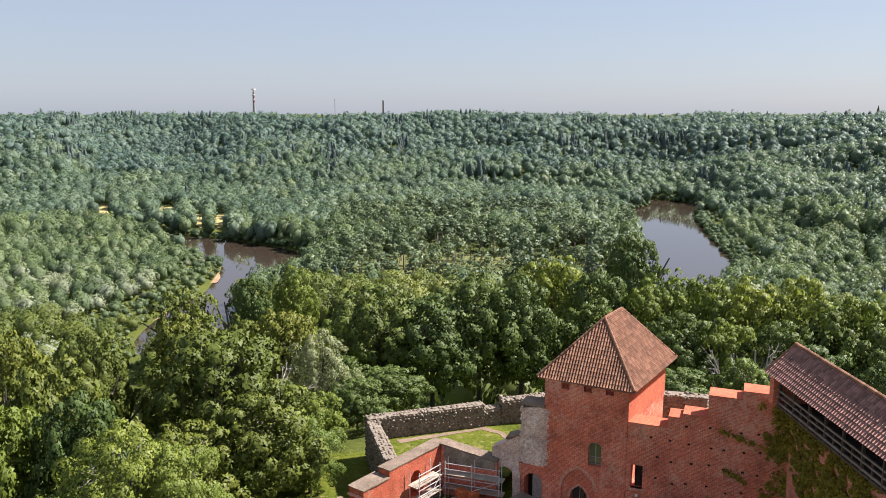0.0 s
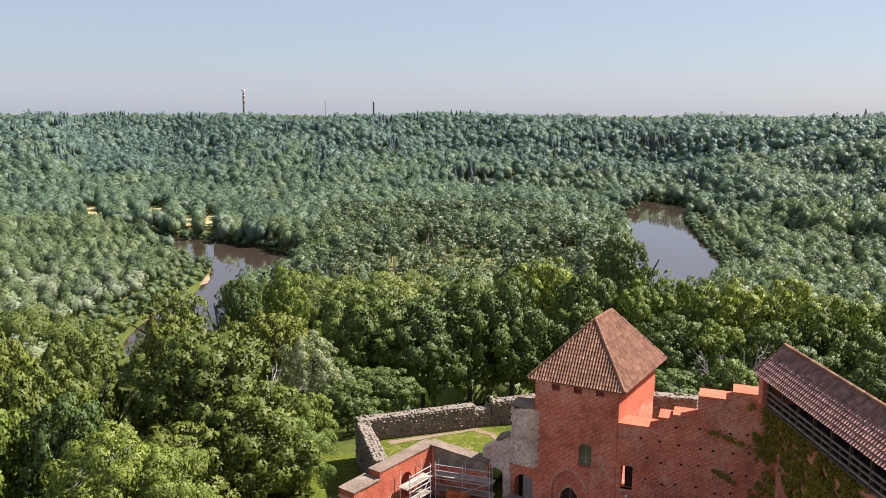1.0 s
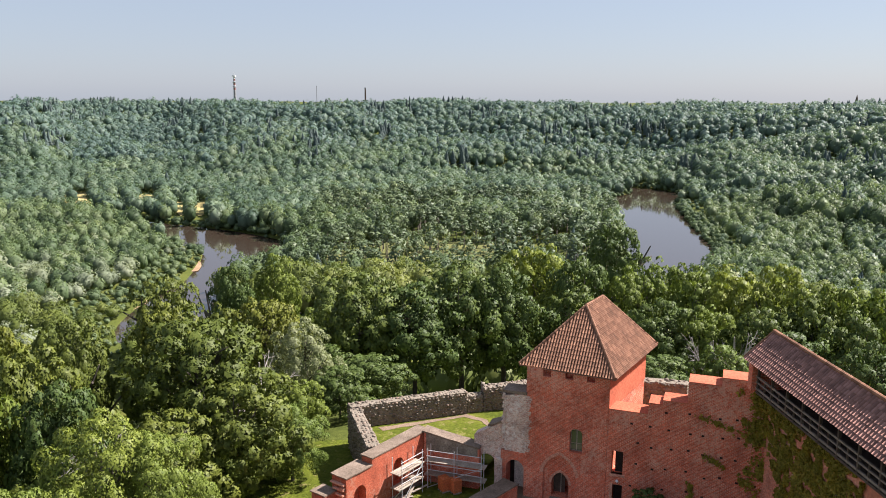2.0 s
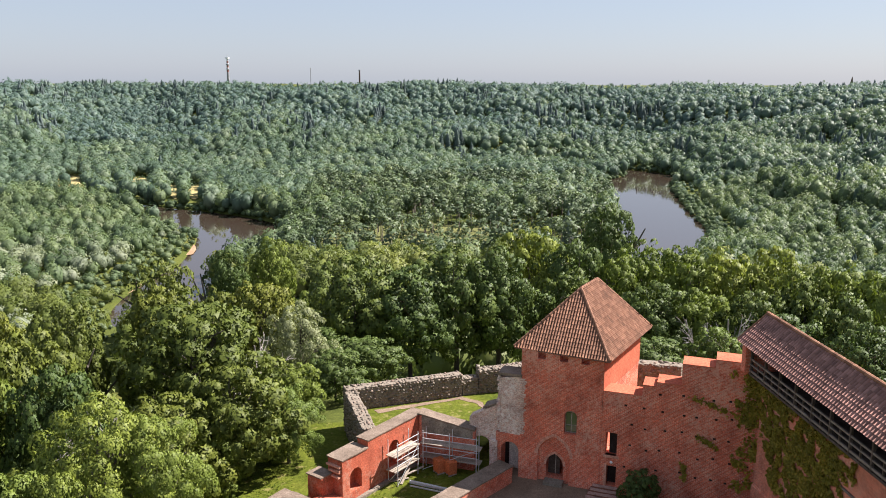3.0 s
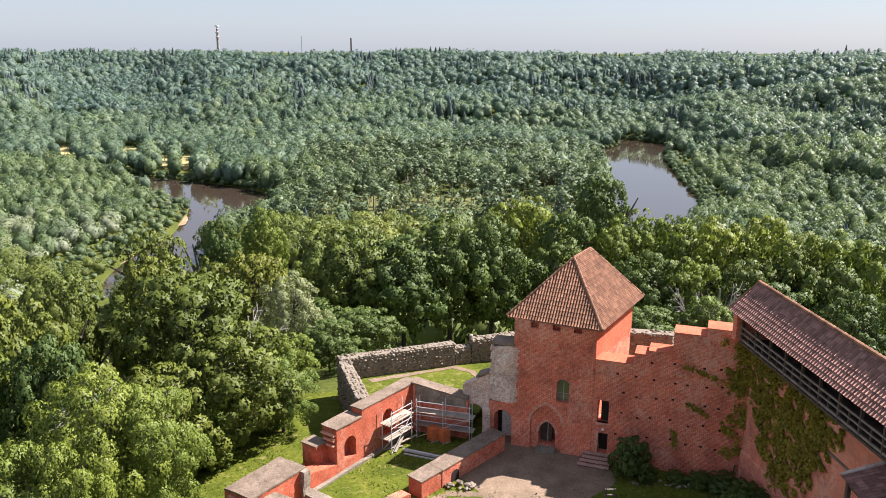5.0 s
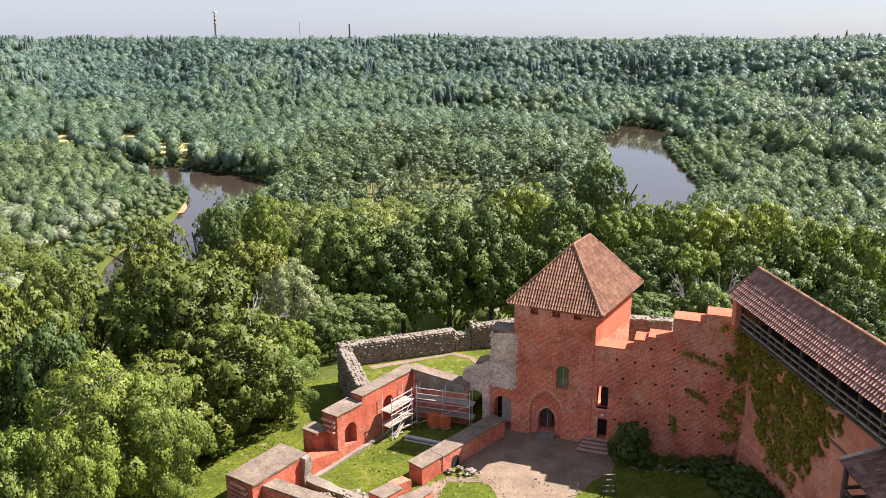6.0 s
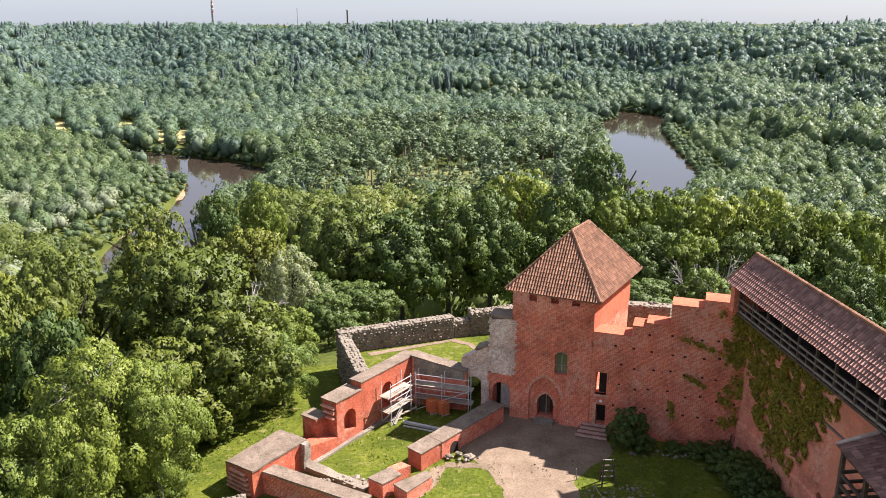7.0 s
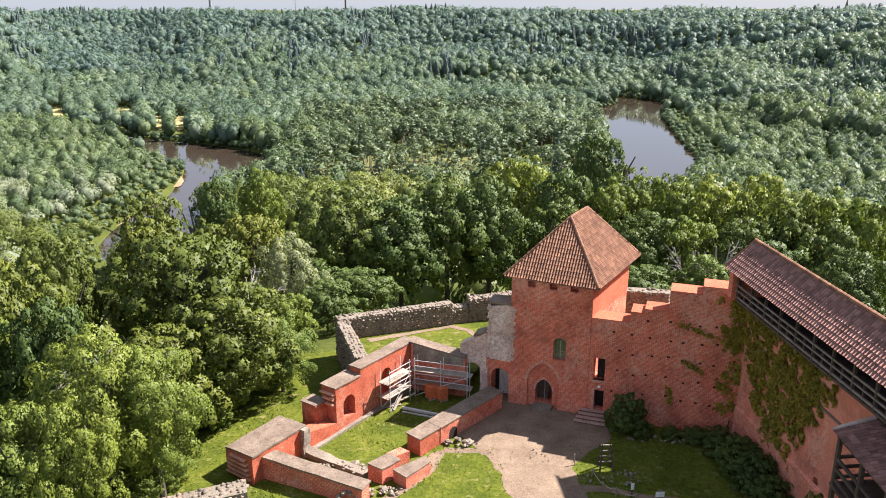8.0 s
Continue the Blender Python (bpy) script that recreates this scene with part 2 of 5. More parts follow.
def prism_into(bm, plan, z0, z1):
    """An upright block over a plan polygon; z0 and z1 may be one height or one per corner."""
    n = len(plan)
    za = z0 if hasattr(z0, "__len__") else [z0] * n
    zb = z1 if hasattr(z1, "__len__") else [z1] * n
    lo = [bm.verts.new((x, y, z)) for (x, y), z in zip(plan, za)]
    hi = [bm.verts.new((x, y, z)) for (x, y), z in zip(plan, zb)]
    faces = [bm.faces.new(lo[::-1]), bm.faces.new(hi)]
    for i in range(n):
        j = (i + 1) % n
        faces.append(bm.faces.new((lo[i], lo[j], hi[j], hi[i])))
    bmesh.ops.recalc_face_normals(bm, faces=faces)
    return bm


def prism(plan, z0, z1):
    return prism_into(bmesh.new(), plan, z0, z1)


def box_into(bm, a, b, wide, high, up=(0, 0, 1)):
    """A bar from a to b, wide across and high along up."""
    a, b = Vector(a), Vector(b)
    d = (b - a).normalized()
    side = d.cross(Vector(up))
    side = side.normalized() if side.length > 1e-4 else Vector((1, 0, 0))
    top = side.cross(d).normalized()
    vs = []
    for p in (a, b):
        for s, t in ((-1, -1), (1, -1), (1, 1), (-1, 1)):
            vs.append(bm.verts.new(p + side * (s * wide / 2) + top * (t * high / 2)))
    fs = [bm.faces.new(vs[:4][::-1]), bm.faces.new(vs[4:])]
    for i in range(4):
        j = (i + 1) % 4
        fs.append(bm.faces.new((vs[i], vs[j], vs[4 + j], vs[4 + i])))
    bmesh.ops.recalc_face_normals(bm, faces=fs)
    return bm


def bar(a, b, wide, high, up=(0, 0, 1)):
    return box_into(bmesh.new(), a, b, wide, high, up)


def tube_into(bm, a, b, ra, rb, seg=6):
    a, b = Vector(a), Vector(b)
    d = (b - a).normalized()
    s = d.orthogonal().normalized()
    t = d.cross(s)
    rings = []
    for p, r in ((a, ra), (b, rb)):
        rings.append([bm.verts.new(p + (s * math.cos(k * math.tau / seg) + t * math.sin(k * math.tau / seg)) * r) for k in range(seg)])
    for k in range(seg):
        j = (k + 1) % seg
        bm.faces.new((rings[0][k], rings[0][j], rings[1][j], rings[1][k]))
    bm.faces.new(rings[0][::-1])
    bm.faces.new(rings[1])
    return bm


def soup(name, verts, per, material, parent=None):
    """A mesh of loose faces, per corners each, from an array of corners."""
    verts = np.asarray(verts, dtype=np.float32).reshape(-1, 3)
    n = len(verts)
    me = bpy.data.meshes.new(name)
    me.vertices.add(n)
    me.vertices.foreach_set("co", verts.ravel())
    me.loops.add(n)
    me.loops.foreach_set("vertex_index", np.arange(n, dtype=np.int32))
    me.polygons.add(n // per)
    me.polygons.foreach_set("loop_start", np.arange(0, n, per, dtype=np.int32))
    me.update(calc_edges=True)
    return link(name, me, material, parent)


def cut(ob, cutters):
    """Takes the cutters' solids out of ob for good."""
    for c in cutters:
        md = ob.modifiers.new("cut", "BOOLEAN")
        md.operation, md.object, md.solver = "DIFFERENCE", c, "EXACT"
    deps = bpy.context.evaluated_depsgraph_get()
    me = bpy.data.meshes.new_from_object(ob.evaluated_get(deps))
    ob.modifiers.clear()
    ob.data = me
    bm = bmesh.new()
    bm.from_mesh(me)
    uv_metres(bm)
    bm.to_mesh(me)
    bm.free()
    for c in cutters:
        bpy.data.objects.remove(c)
    return ob


class Line:
    """A wall's line in plan: s metres along from a towards b, d metres to the left of it."""

    def __init__(self, a, b):
        self.a = Vector(a)
        self.u = (Vector(b) - self.a).normalized()
        self.n = Vector((-self.u.y, self.u.x))
        self.long = (Vector(b) - self.a).length

    def at(self, s, d=0.0, z=None):
        p = self.a + self.u * s + self.n * d
        return (p.x, p.y) if z is None else Vector((p.x, p.y, z))

    def plan(self, s0, s1, d0, d1):
        return [self.at(s0, d0), self.at(s1, d0), self.at(s1, d1), self.at(s0, d1)]

    def arch(self, s0, s1, z0, z1, d0, d1, rise=None, pointed=False, name="cutter"):
        """A solid with an arched head, to cut an opening or to fill one."""
        half = (s1 - s0) / 2
        rise = half if rise is None else rise
        prof = [(s0, z0), (s1, z0)]
        for k in range(13):
            a = k / 12 * math.pi
            x, y = math.cos(a), math.sin(a)
            if pointed:
                x = math.copysign(abs(x) ** 1.0, x)
                y = math.sqrt(max(0.0, 4 - (1 + abs(x)) ** 2)) / math.sqrt(3)
            prof.append((s0 + half + x * half, z1 - rise + y * rise))
        bm = bmesh.new()
        front = [bm.verts.new(self.at(s, d0, z)) for s, z in prof]
        back = [bm.verts.new(self.at(s, d1, z)) for s, z in prof]
        bm.faces.new(front)
        bm.faces.new(back[::-1])
        for i in range(len(prof)):
            j = (i + 1) % len(prof)
            bm.faces.new((front[i], back[i], back[j], front[j]))
        bmesh.ops.recalc_face_normals(bm, faces=bm.faces[:])
        return bm

    def cutter(self, *args, **kw):
        me = bpy.data.meshes.new("cutter")
        bm = self.arch(*args, **kw)
        bm.to_mesh(me)
        bm.free()
        return new("cutter", me)


def roughen(bm, cell, amount, seed, keep=None):
    """Cuts long edges and shifts the corners by noise, for worn masonry."""
    for _ in range(4):
        es = [e for e in bm.edges if e.calc_length() > cell * 1.6]
        if not es:
            break
        bmesh.ops.subdivide_edges(bm, edges=es, cuts=1, use_grid_fill=True)
    for v in bm.verts:
        o = Vector((seed * 7.1, seed * 3.3, seed * 5.7))
        if keep is None or keep(v.co):
            v.co += noise.noise_vector(v.co * 0.9 + o) * amount + noise.noise_vector(v.co * 3.1 + o) * amount * 0.5
    return bm


def tiled_face(name, corners, eave_dir, material, parent, pitch_w=0.23, course=0.38, label="", step=0.009, swell=0.12):
    """Rows of curved tiles over one roof face: corners as plan of the face, eave_dir along the eave."""
    pts = [Vector(c) for c in corners]
    nrm = (pts[1] - pts[0]).cross(pts[-1] - pts[0]).normalized()
    if nrm.z < 0:
        nrm = -nrm
    u = Vector(eave_dir).normalized()
    v = nrm.cross(u).normalized()
    if v.z < 0:
        v = -v
    o = pts[0]
    poly = [((p - o).dot(u), (p - o).dot(v)) for p in pts]

    def span(vv):
        xs = []
        for i in range(len(poly)):
            (x0, y0), (x1, y1) = poly[i], poly[(i + 1) % len(poly)]
            if (y0 - vv) * (y1 - vv) < 0:
                xs.append(x0 + (x1 - x0) * (vv - y0) / (y1 - y0))
        return (min(xs), max(xs)) if len(xs) >= 2 else None
    lo, hi = min(p[1] for p in poly), max(p[1] for p in poly)
    out = []
    rng = random.Random(len(name) + int(abs(o.x) * 10))
    vv = lo
    while vv < hi:
        sp = span(min(vv + course * 0.5, hi - 0.01))
        if sp:
            k0, k1 = math.floor(sp[0] / pitch_w), math.ceil(sp[1] / pitch_w)
            for k in range(k0, k1):
                x = (k + 0.5) * pitch_w
                if not sp[0] - 0.05 < x < sp[1] + 0.05:
                    continue
                j = rng.uniform(-0.012, 0.012)
                y0, y1 = vv - 0.05 + j, min(vv + course, hi) + 0.02
                prof = [(-0.5, 0.0), (-0.28, swell * 0.75), (0.0, swell), (0.28, swell * 0.75), (0.5, 0.0)]
                row = []
                for yy, lift in ((y0, 0.008 + step + rng.uniform(0, 0.012)), (y1, 0.008)):
                    row.append([o + u * (x + px * pitch_w * 0.97) + v * yy + nrm * (pz + lift) for px, pz in prof])
                for i in range(4):
                    out += [row[0][i], row[0][i + 1], row[1][i + 1], row[1][i]]
                out += [row[0][0], row[0][1], row[0][2], row[0][3]]
        vv += course
    ob = soup(name, [tuple(p) for p in out], 4, material, parent)
    bm = bmesh.new()
    bm.from_mesh(ob.data)
    bmesh.ops.remove_doubles(bm, verts=bm.verts, dist=0.0004)
    bm.to_mesh(ob.data)
    bm.free()
    if label:
        ob["label"] = label
    ob["kind"] = "stuff"
    return ob


def ridge_tiles(name, a, b, material, parent, r=0.13, step=0.4):
    a, b = Vector(a), Vector(b)
    n = max(1, int((b - a).length / step))
    bm = bmesh.new()
    for i in range(n):
        p, q = a.lerp(b, i / n), a.lerp(b, (i + 1.08) / n)
        tube_into(bm, p, q, r * 1.1, r * 0.92, 8)
    ob = part(name, bm, material, parent)
    ob["kind"] = "stuff"
    return ob

# ---- the land: castle hill, valley with the river's loop, wooded ridge ----
FLOOR, WATER_Z = -68.0, -70.0
# the river's middle line and half width, upstream to downstream
RIVER = [(60, 930, 25), (150, 925, 30), (238, 890, 22), (252, 846, 28), (220, 785, 35), (199, 700, 34), (183, 600, 31), (158, 500, 34), (105, 400, 34), (40, 345, 34),
         (-40, 322, 34), (-100, 335, 32), (-122, 382, 20), (-117, 430, 19), (-114, 480, 27), (-120, 528, 32), (-158, 574, 29), (-205, 612, 22), (-300, 672, 15), (-430, 715, 18)]


def smooth(a, b, t):
    k = np.clip((t - a) / (b - a), 0, 1)
    return k * k * (3 - 2 * k)


def spline(nodes, steps=10):
    p = np.array(nodes, float)
    p = np.vstack([2 * p[0] - p[1], p, 2 * p[-1] - p[-2]])
    out = []
    for i in range(1, len(p) - 2):
        for k in range(steps):
            t = k / steps
            a, b, c, d = p[i - 1:i + 3]
            out.append(0.5 * (2 * b + (c - a) * t + (2 * a - 5 * b + 4 * c - d) * t * t + (3 * b - a - 3 * c + d) * t ** 3))
    return np.array(out + [p[-2]])


RIVER_LINE = spline(RIVER)


def river_gap(x, y):
    """Metres from the water's edge; under 0 in the water."""
    best = np.full(np.shape(x), 1e9)
    for cx, cy, w in RIVER_LINE:
        best = np.minimum(best, np.hypot(x - cx, y - cy) - w)
    return best


def wave(x, y, scale, seed):
    """Smooth pseudo-random hills, about -1 to 1."""
    r = np.random.RandomState(seed)
    out = 0
    for k in range(6):
        a, ph = r.uniform(0, math.tau), r.uniform(0, math.tau)
        s = scale * r.uniform(0.6, 1.6)
        out = out + np.sin((x * math.cos(a) + y * math.sin(a)) * math.tau / s + ph)
    return out / 3.0


AZ = [-180, -90, -45, -30, -26, -23.5, -21, -17, -13.5, -6, 0, 12, 17, 19.5, 22, 26, 30, 40, 90, 180]
FOOT = [1400, 900, 800, 800, 860, 980, 960, 900, 850, 840, 900, 985, 960, 800, 620, 500, 430, 360, 700, 1400]
RIDGE = [2300, 1700, 1350, 1250, 1350, 2300, 2200, 1700, 1450, 1420, 1430, 1500, 1500, 1500, 1450, 1400, 1400, 1300, 1700, 2300]


def land(x, y):
    x, y = np.asarray(x, float), np.asarray(y, float)
    rr = np.hypot(x, y)
    az = np.degrees(np.arctan2(x, y))
    foot, ridge = np.interp(az, AZ, FOOT), np.interp(az, AZ, RIDGE)
    foot = foot + 40 * wave(x, y, 420, 5)
    ridge = ridge + 60 * wave(x, y, 600, 6)
    k = np.clip((rr - foot) / (ridge - foot), 0, 1.0)
    hill = 73.5 * (0.72 * k + 0.28 * smooth(0, 1, k)) + 15 * wave(x, y, 240, 3) * smooth(0.05, 0.4, k) * (1 - 0.75 * smooth(0.75, 1, k)) + 2.5 * wave(x, y, 500, 4) * smooth(0.8, 1, k)
    z = FLOOR + hill + 1.0 * wave(x, y, 90, 2) * smooth(0, 60, river_gap(x, y))
    # the castle's hill
    e = (np.abs((x - 11) / 30) ** 3 + np.abs((y - 20) / 57) ** 3) ** (1 / 3.0)
    off = np.maximum(0, e - 1) * 34
    drop = smooth(-8, 92, off) - smooth(-8, 92, np.zeros_like(off))
    spur = 0 - (70) * np.clip(drop * 1.02, 0, 1) + 0.25 * wave(x, y, 22, 8) * smooth(2, 12, off)
    z = np.maximum(z, spur)
    back = smooth(-20, -160, y)
    z = z * (1 - back) + back * np.maximum(z, -2 + 2 * wave(x, y, 200, 9))
    g = river_gap(x, y)
    return np.where(z < -50, np.minimum(z, WATER_Z - 2.5 + 4.5 * smooth(-8, 7, g) + 20 * smooth(8, 60, g)), z)


def grid_axis(edges):
    out = []
    for a, b, s in edges:
        out += list(np.arange(a, b, s))
    return np.array(out + [edges[-1][1]])


def make_ground():
    xs = grid_axis([(-4900, -1500, 200), (-1500, -500, 22), (-500, -60, 7), (-60, 60, 1.6), (60, 400, 7), (400, 1500, 22), (1500, 4900, 200)])
    ys = grid_axis([(-4900, -300, 200), (-300, 0, 20), (0, 30, 4), (30, 120, 1.6), (120, 900, 6), (900, 1800, 16), (1800, 4900, 150)])
    X, Y = np.meshgrid(xs, ys)
    Z = land(X, Y)
    nx, ny = len(xs), len(ys)
    me = bpy.data.meshes.new("ground")
    co = np.stack([X, Y, Z], -1).reshape(-1, 3)
    idx = (np.arange(ny - 1)[:, None] * nx + np.arange(nx - 1)[None]).ravel()
    quads = np.stack([idx, idx + 1, idx + nx + 1, idx + nx], -1)
    me.vertices.add(len(co))
    me.vertices.foreach_set("co", co.astype(np.float32).ravel())
    me.loops.add(quads.size)
    me.loops.foreach_set("vertex_index", quads.astype(np.int32).ravel())
    me.polygons.add(len(quads))
    me.polygons.foreach_set("loop_start", np.arange(0, quads.size, 4, dtype=np.int32))
    me.polygons.foreach_set("use_smooth", np.ones(len(quads), dtype=bool))
    me.update(calc_edges=True)
    return tagged(link("ground", me, GROUND), "green valley ground rising to a wooded ridge", "ground", kind="structure")


make_ground()


def strip(name, line, widths, z, material, label, category):
    """A flat ribbon along a line in plan."""
    line = np.asarray(line)
    t = np.gradient(line[:, :2], axis=0)
    t /= np.linalg.norm(t, axis=1)[:, None]
    nrm = np.stack([-t[:, 1], t[:, 0]], 1)
    bm = bmesh.new()
    prev = None
    for p, n, w in zip(line[:, :2], nrm, widths):
        pair = [bm.verts.new((*(p + n * w), z)), bm.verts.new((*(p - n * w), z))]
        if prev:
            bm.faces.new((prev[0], prev[1], pair[1], pair[0]))
        prev = pair
    bmesh.ops.recalc_face_normals(bm, faces=bm.faces[:])
    if bm.faces[0].normal.z < 0:
        bmesh.ops.reverse_faces(bm, faces=bm.faces[:])
    return tagged(part(name, bm, material), label, category, kind="structure")


strip("water", RIVER_LINE, RIVER_LINE[:, 2] + 6, WATER_Z, WATER, "brown slow river with sky reflected in it", "river")


def blob_sheet(name, cx, cy, rx, ry, turn, lift, material, label, category, seed, n=40, rag=0.18, flat=None):
    """A ragged patch that follows the land."""
    bm = bmesh.new()
    rings = []
    c, s = math.cos(radians(turn)), math.sin(radians(turn))
    for k in (0.35, 0.7, 1.0):
        ring = []
        for i in range(n):
            a = i / n * math.tau
            q = k * (1 + rag * noise.noise(Vector((math.cos(a) * 1.6, math.sin(a) * 1.6, seed))) * (k > 0.9) * 2)
            px, py = rx * q * math.cos(a), ry * q * math.sin(a)
            x, y = cx + px * c - py * s, cy + px * s + py * c
            ring.append(bm.verts.new((x, y, (float(land(x, y)) if flat is None else flat) + lift)))
        rings.append(ring)
    bm.faces.new(rings[0])
    for a, b in zip(rings, rings[1:]):
        for i in range(n):
            j = (i + 1) % n
            bm.faces.new((a[i], b[i], b[j], a[j]))
    bmesh.ops.recalc_face_normals(bm, faces=bm.faces[:])
    return tagged(part(name, bm, material), label, category, kind="structure")


blob_sheet("sandbank", -142, 472, 5, 15, 14, 0, SAND, "bare orange sandbank at the water's edge", "sandbank", 1.0, flat=WATER_Z + 0.35)
blob_sheet("sandbank", -146, 374, 4, 26, -6, 0, SAND, "bare orange sandbank at the water's edge", "sandbank", 2.0, flat=WATER_Z + 0.3)

blob_sheet("meadow", 12, 490, 80, 55, 0, 0.3, PARK, "thin sunlit grass under the pines", "meadow", 6.0)

# ---- woods ----
def ico(level):
    bm = bmesh.new()
    bmesh.ops.create_icosphere(bm, subdivisions=level, radius=1.0)
    out = np.array([[tuple(v.co) for v in f.verts] for f in bm.faces])
    bm.free()
    return out


ICO1 = ico(1)


def lumps(tri, rs, amount):
    """Uneven outline for a ball of triangles of radius 1."""
    lobes = rs.normal(size=(9, 3))
    lobes /= np.linalg.norm(lobes, axis=1)[:, None]
    d = tri.reshape(-1, 3)
    k = np.max(np.exp(-6 * (1 - d @ lobes.T)), axis=1)
    return (d * (1 - amount + 1.6 * amount * k)[:, None]).reshape(tri.shape)


def cards(rs, centres, outward, size, jitter=0.6):
    """One triangle for each centre, facing about outward."""
    n = len(centres)
    nrm = outward + rs.normal(size=(n, 3)) * jitter
    nrm /= np.linalg.norm(nrm, axis=1)[:, None]
    a = np.cross(nrm, rs.normal(size=(n, 3)))
    a /= np.linalg.norm(a, axis=1)[:, None] + 1e-9
    b = np.cross(nrm, a)
    s = (size * rs.uniform(0.6, 1.4, n))[:, None]
    tri = np.stack([centres + a * s, centres - a * s * 0.6 + b * s * 0.8, centres - a * s * 0.5 - b * s * 0.9], 1)
    back = np.sum(np.cross(tri[:, 1] - tri[:, 0], tri[:, 2] - tri[:, 0]) * outward, axis=1) < 0
    tri[back] = tri[back][:, ::-1]
    return tri


def unit(v):
    return v / (np.linalg.norm(v, axis=-1, keepdims=True) + 1e-9)


def clumps(rs, centres, radii, n_cards, size, axis, squash=0.8, jitter=0.55, whole=0.45):
    """Leaf cards over the outer sides of clumps; those buried in a neighbour are left out."""
    need, got = n_cards, []
    w = radii ** 2 / np.sum(radii ** 2)
    while need > 0:
        pick = rs.choice(len(radii), need * 2, p=w)
        away = centres[pick] - axis
        o = unit(rs.normal(size=(need * 2, 3)) + unit(away) * 0.75 + np.array([0, 0, 0.35]))
        p = centres[pick] + o * (radii[pick] * rs.uniform(0.8, 1.08, need * 2))[:, None] * np.array([1, 1, squash])
        gap = np.linalg.norm((p[:, None] - centres[None]) / np.array([1, 1, squash]), axis=2) / radii[None]
        ok = gap.min(axis=1) > 0.74
        got.append(np.concatenate([p[ok], o[ok]], 1)[:need])
        need -= len(got[-1])
    po = np.concatenate(got)
    p, o = po[:, :3], po[:, 3:]
    lean = unit(o + whole * unit(p - axis))
    return cards(rs, p, o + np.array([0, 0, 0.2]), size, jitter), np.repeat(lean[:, None], 3, axis=1)


def join(*pairs):
    return np.concatenate([p[0] for p in pairs]), np.concatenate([p[1] for p in pairs])


def broad_proto(rs, lobes, n_cards, size):
    """A broadleaf tree, 1 high and about 1 across, its foot at 0: a domed crown of a few large boughs."""
    k = (np.arange(lobes) + 0.5) / lobes
    a = np.arange(lobes) * 2.39996 + rs.uniform(0, 6)
    up = 1 - 1.5 * k
    flat = np.sqrt(np.clip(1 - up ** 2, 0, 1))
    d = np.stack([np.cos(a) * flat, np.sin(a) * flat, up], 1) + rs.normal(size=(lobes, 3)) * 0.2
    c = d * np.array([0.24, 0.24, 0.25]) * rs.uniform(0.7, 1.15, (lobes, 1)) + np.array([0, 0, 0.56])
    r = rs.uniform(0.2, 0.29, lobes)
    heart = ICO1 * np.array([0.39, 0.39, 0.38]) + np.array([0, 0, 0.5])
    return join((heart, ICO1), clumps(rs, c, r, n_cards, size, np.array([0, 0, 0.42]), 0.85, 0.4, 0.9))


def spruce_proto(rs, n_tiers, ray):
    """A spruce, 1 high: whorls of drooping boughs that shorten to a pointed top."""
    out, nrm = [], []
    for t in range(n_tiers):
        z = 0.12 + 0.8 * t / n_tiers
        r = 0.21 * (1 - z) ** 0.8 + 0.015
        n = max(5, int(ray * (1 - 0.5 * t / n_tiers)))
        a = np.arange(n) / n * math.tau + rs.uniform(0, 6) + rs.uniform(-0.2, 0.2, n)
        w = math.pi / n * 1.25
        reach = r * rs.uniform(0.75, 1.2, n)
        for ai, ri in zip(a, reach):
            tip = np.array([math.cos(ai) * ri, math.sin(ai) * ri, z - 0.05])
            side = ri * 0.62
            lo = np.array([math.cos(ai - w) * side, math.sin(ai - w) * side, z + 0.01])
            hi = np.array([math.cos(ai + w) * side, math.sin(ai + w) * side, z + 0.01])
            top = np.array([0, 0, min(1.0, z + 1.35 / n_tiers)])
            out += [[lo, tip, top], [tip, hi, top]]
            nrm += [[(math.cos(ai + e), math.sin(ai + e), 0.45)] * 3 for e in (-w / 2, w / 2)]
    return np.array(out), unit(np.array(nrm))


def pine_proto(rs, n_cards, size):
    """A pine with a bare stem below and a loose, layered crown above."""
    m = 8
    z = rs.uniform(0.5, 0.92, m)
    a = np.arange(m) * 2.4 + rs.uniform(0, 6)
    reach = 0.11 * (1.5 - z) * rs.uniform(0.5, 1.2, m)
    c = np.stack([np.cos(a) * reach, np.sin(a) * reach, z], 1)
    r = rs.uniform(0.06, 0.1, m)
    return clumps(rs, c, r, n_cards, size, np.array([0, 0, 0.6]), 1.0, 0.7)


def stem_proto():
    out = []
    for i in range(4):
        a, b = i / 4 * math.tau, (i + 1) / 4 * math.tau
        p, q = np.array([math.cos(a) * 0.014, math.sin(a) * 0.014, -0.03]), np.array([math.cos(b) * 0.014, math.sin(b) * 0.014, -0.03])
        out.append([p, q, np.array([0, 0, 0.8])])
    tri = np.array(out)
    return tri, unit(tri * np.array([1, 1, 0]) + np.array([0, 0, 1e-4]))


def leaf_mesh(name, co, lean):
    """Loose triangles that catch the light as the bough they sit on does."""
    me = bpy.data.meshes.new(name)
    n = len(co)
    me.vertices.add(n)
    me.vertices.foreach_set("co", co.astype(np.float32).ravel())
    me.loops.add(n)
    me.loops.foreach_set("vertex_index", np.arange(n, dtype=np.int32))
    me.polygons.add(n // 3)
    me.polygons.foreach_set("loop_start", np.arange(0, n, 3, dtype=np.int32))
    me.update(calc_edges=True)
    me.normals_split_custom_set_from_vertices(lean.astype(np.float32))
    return me


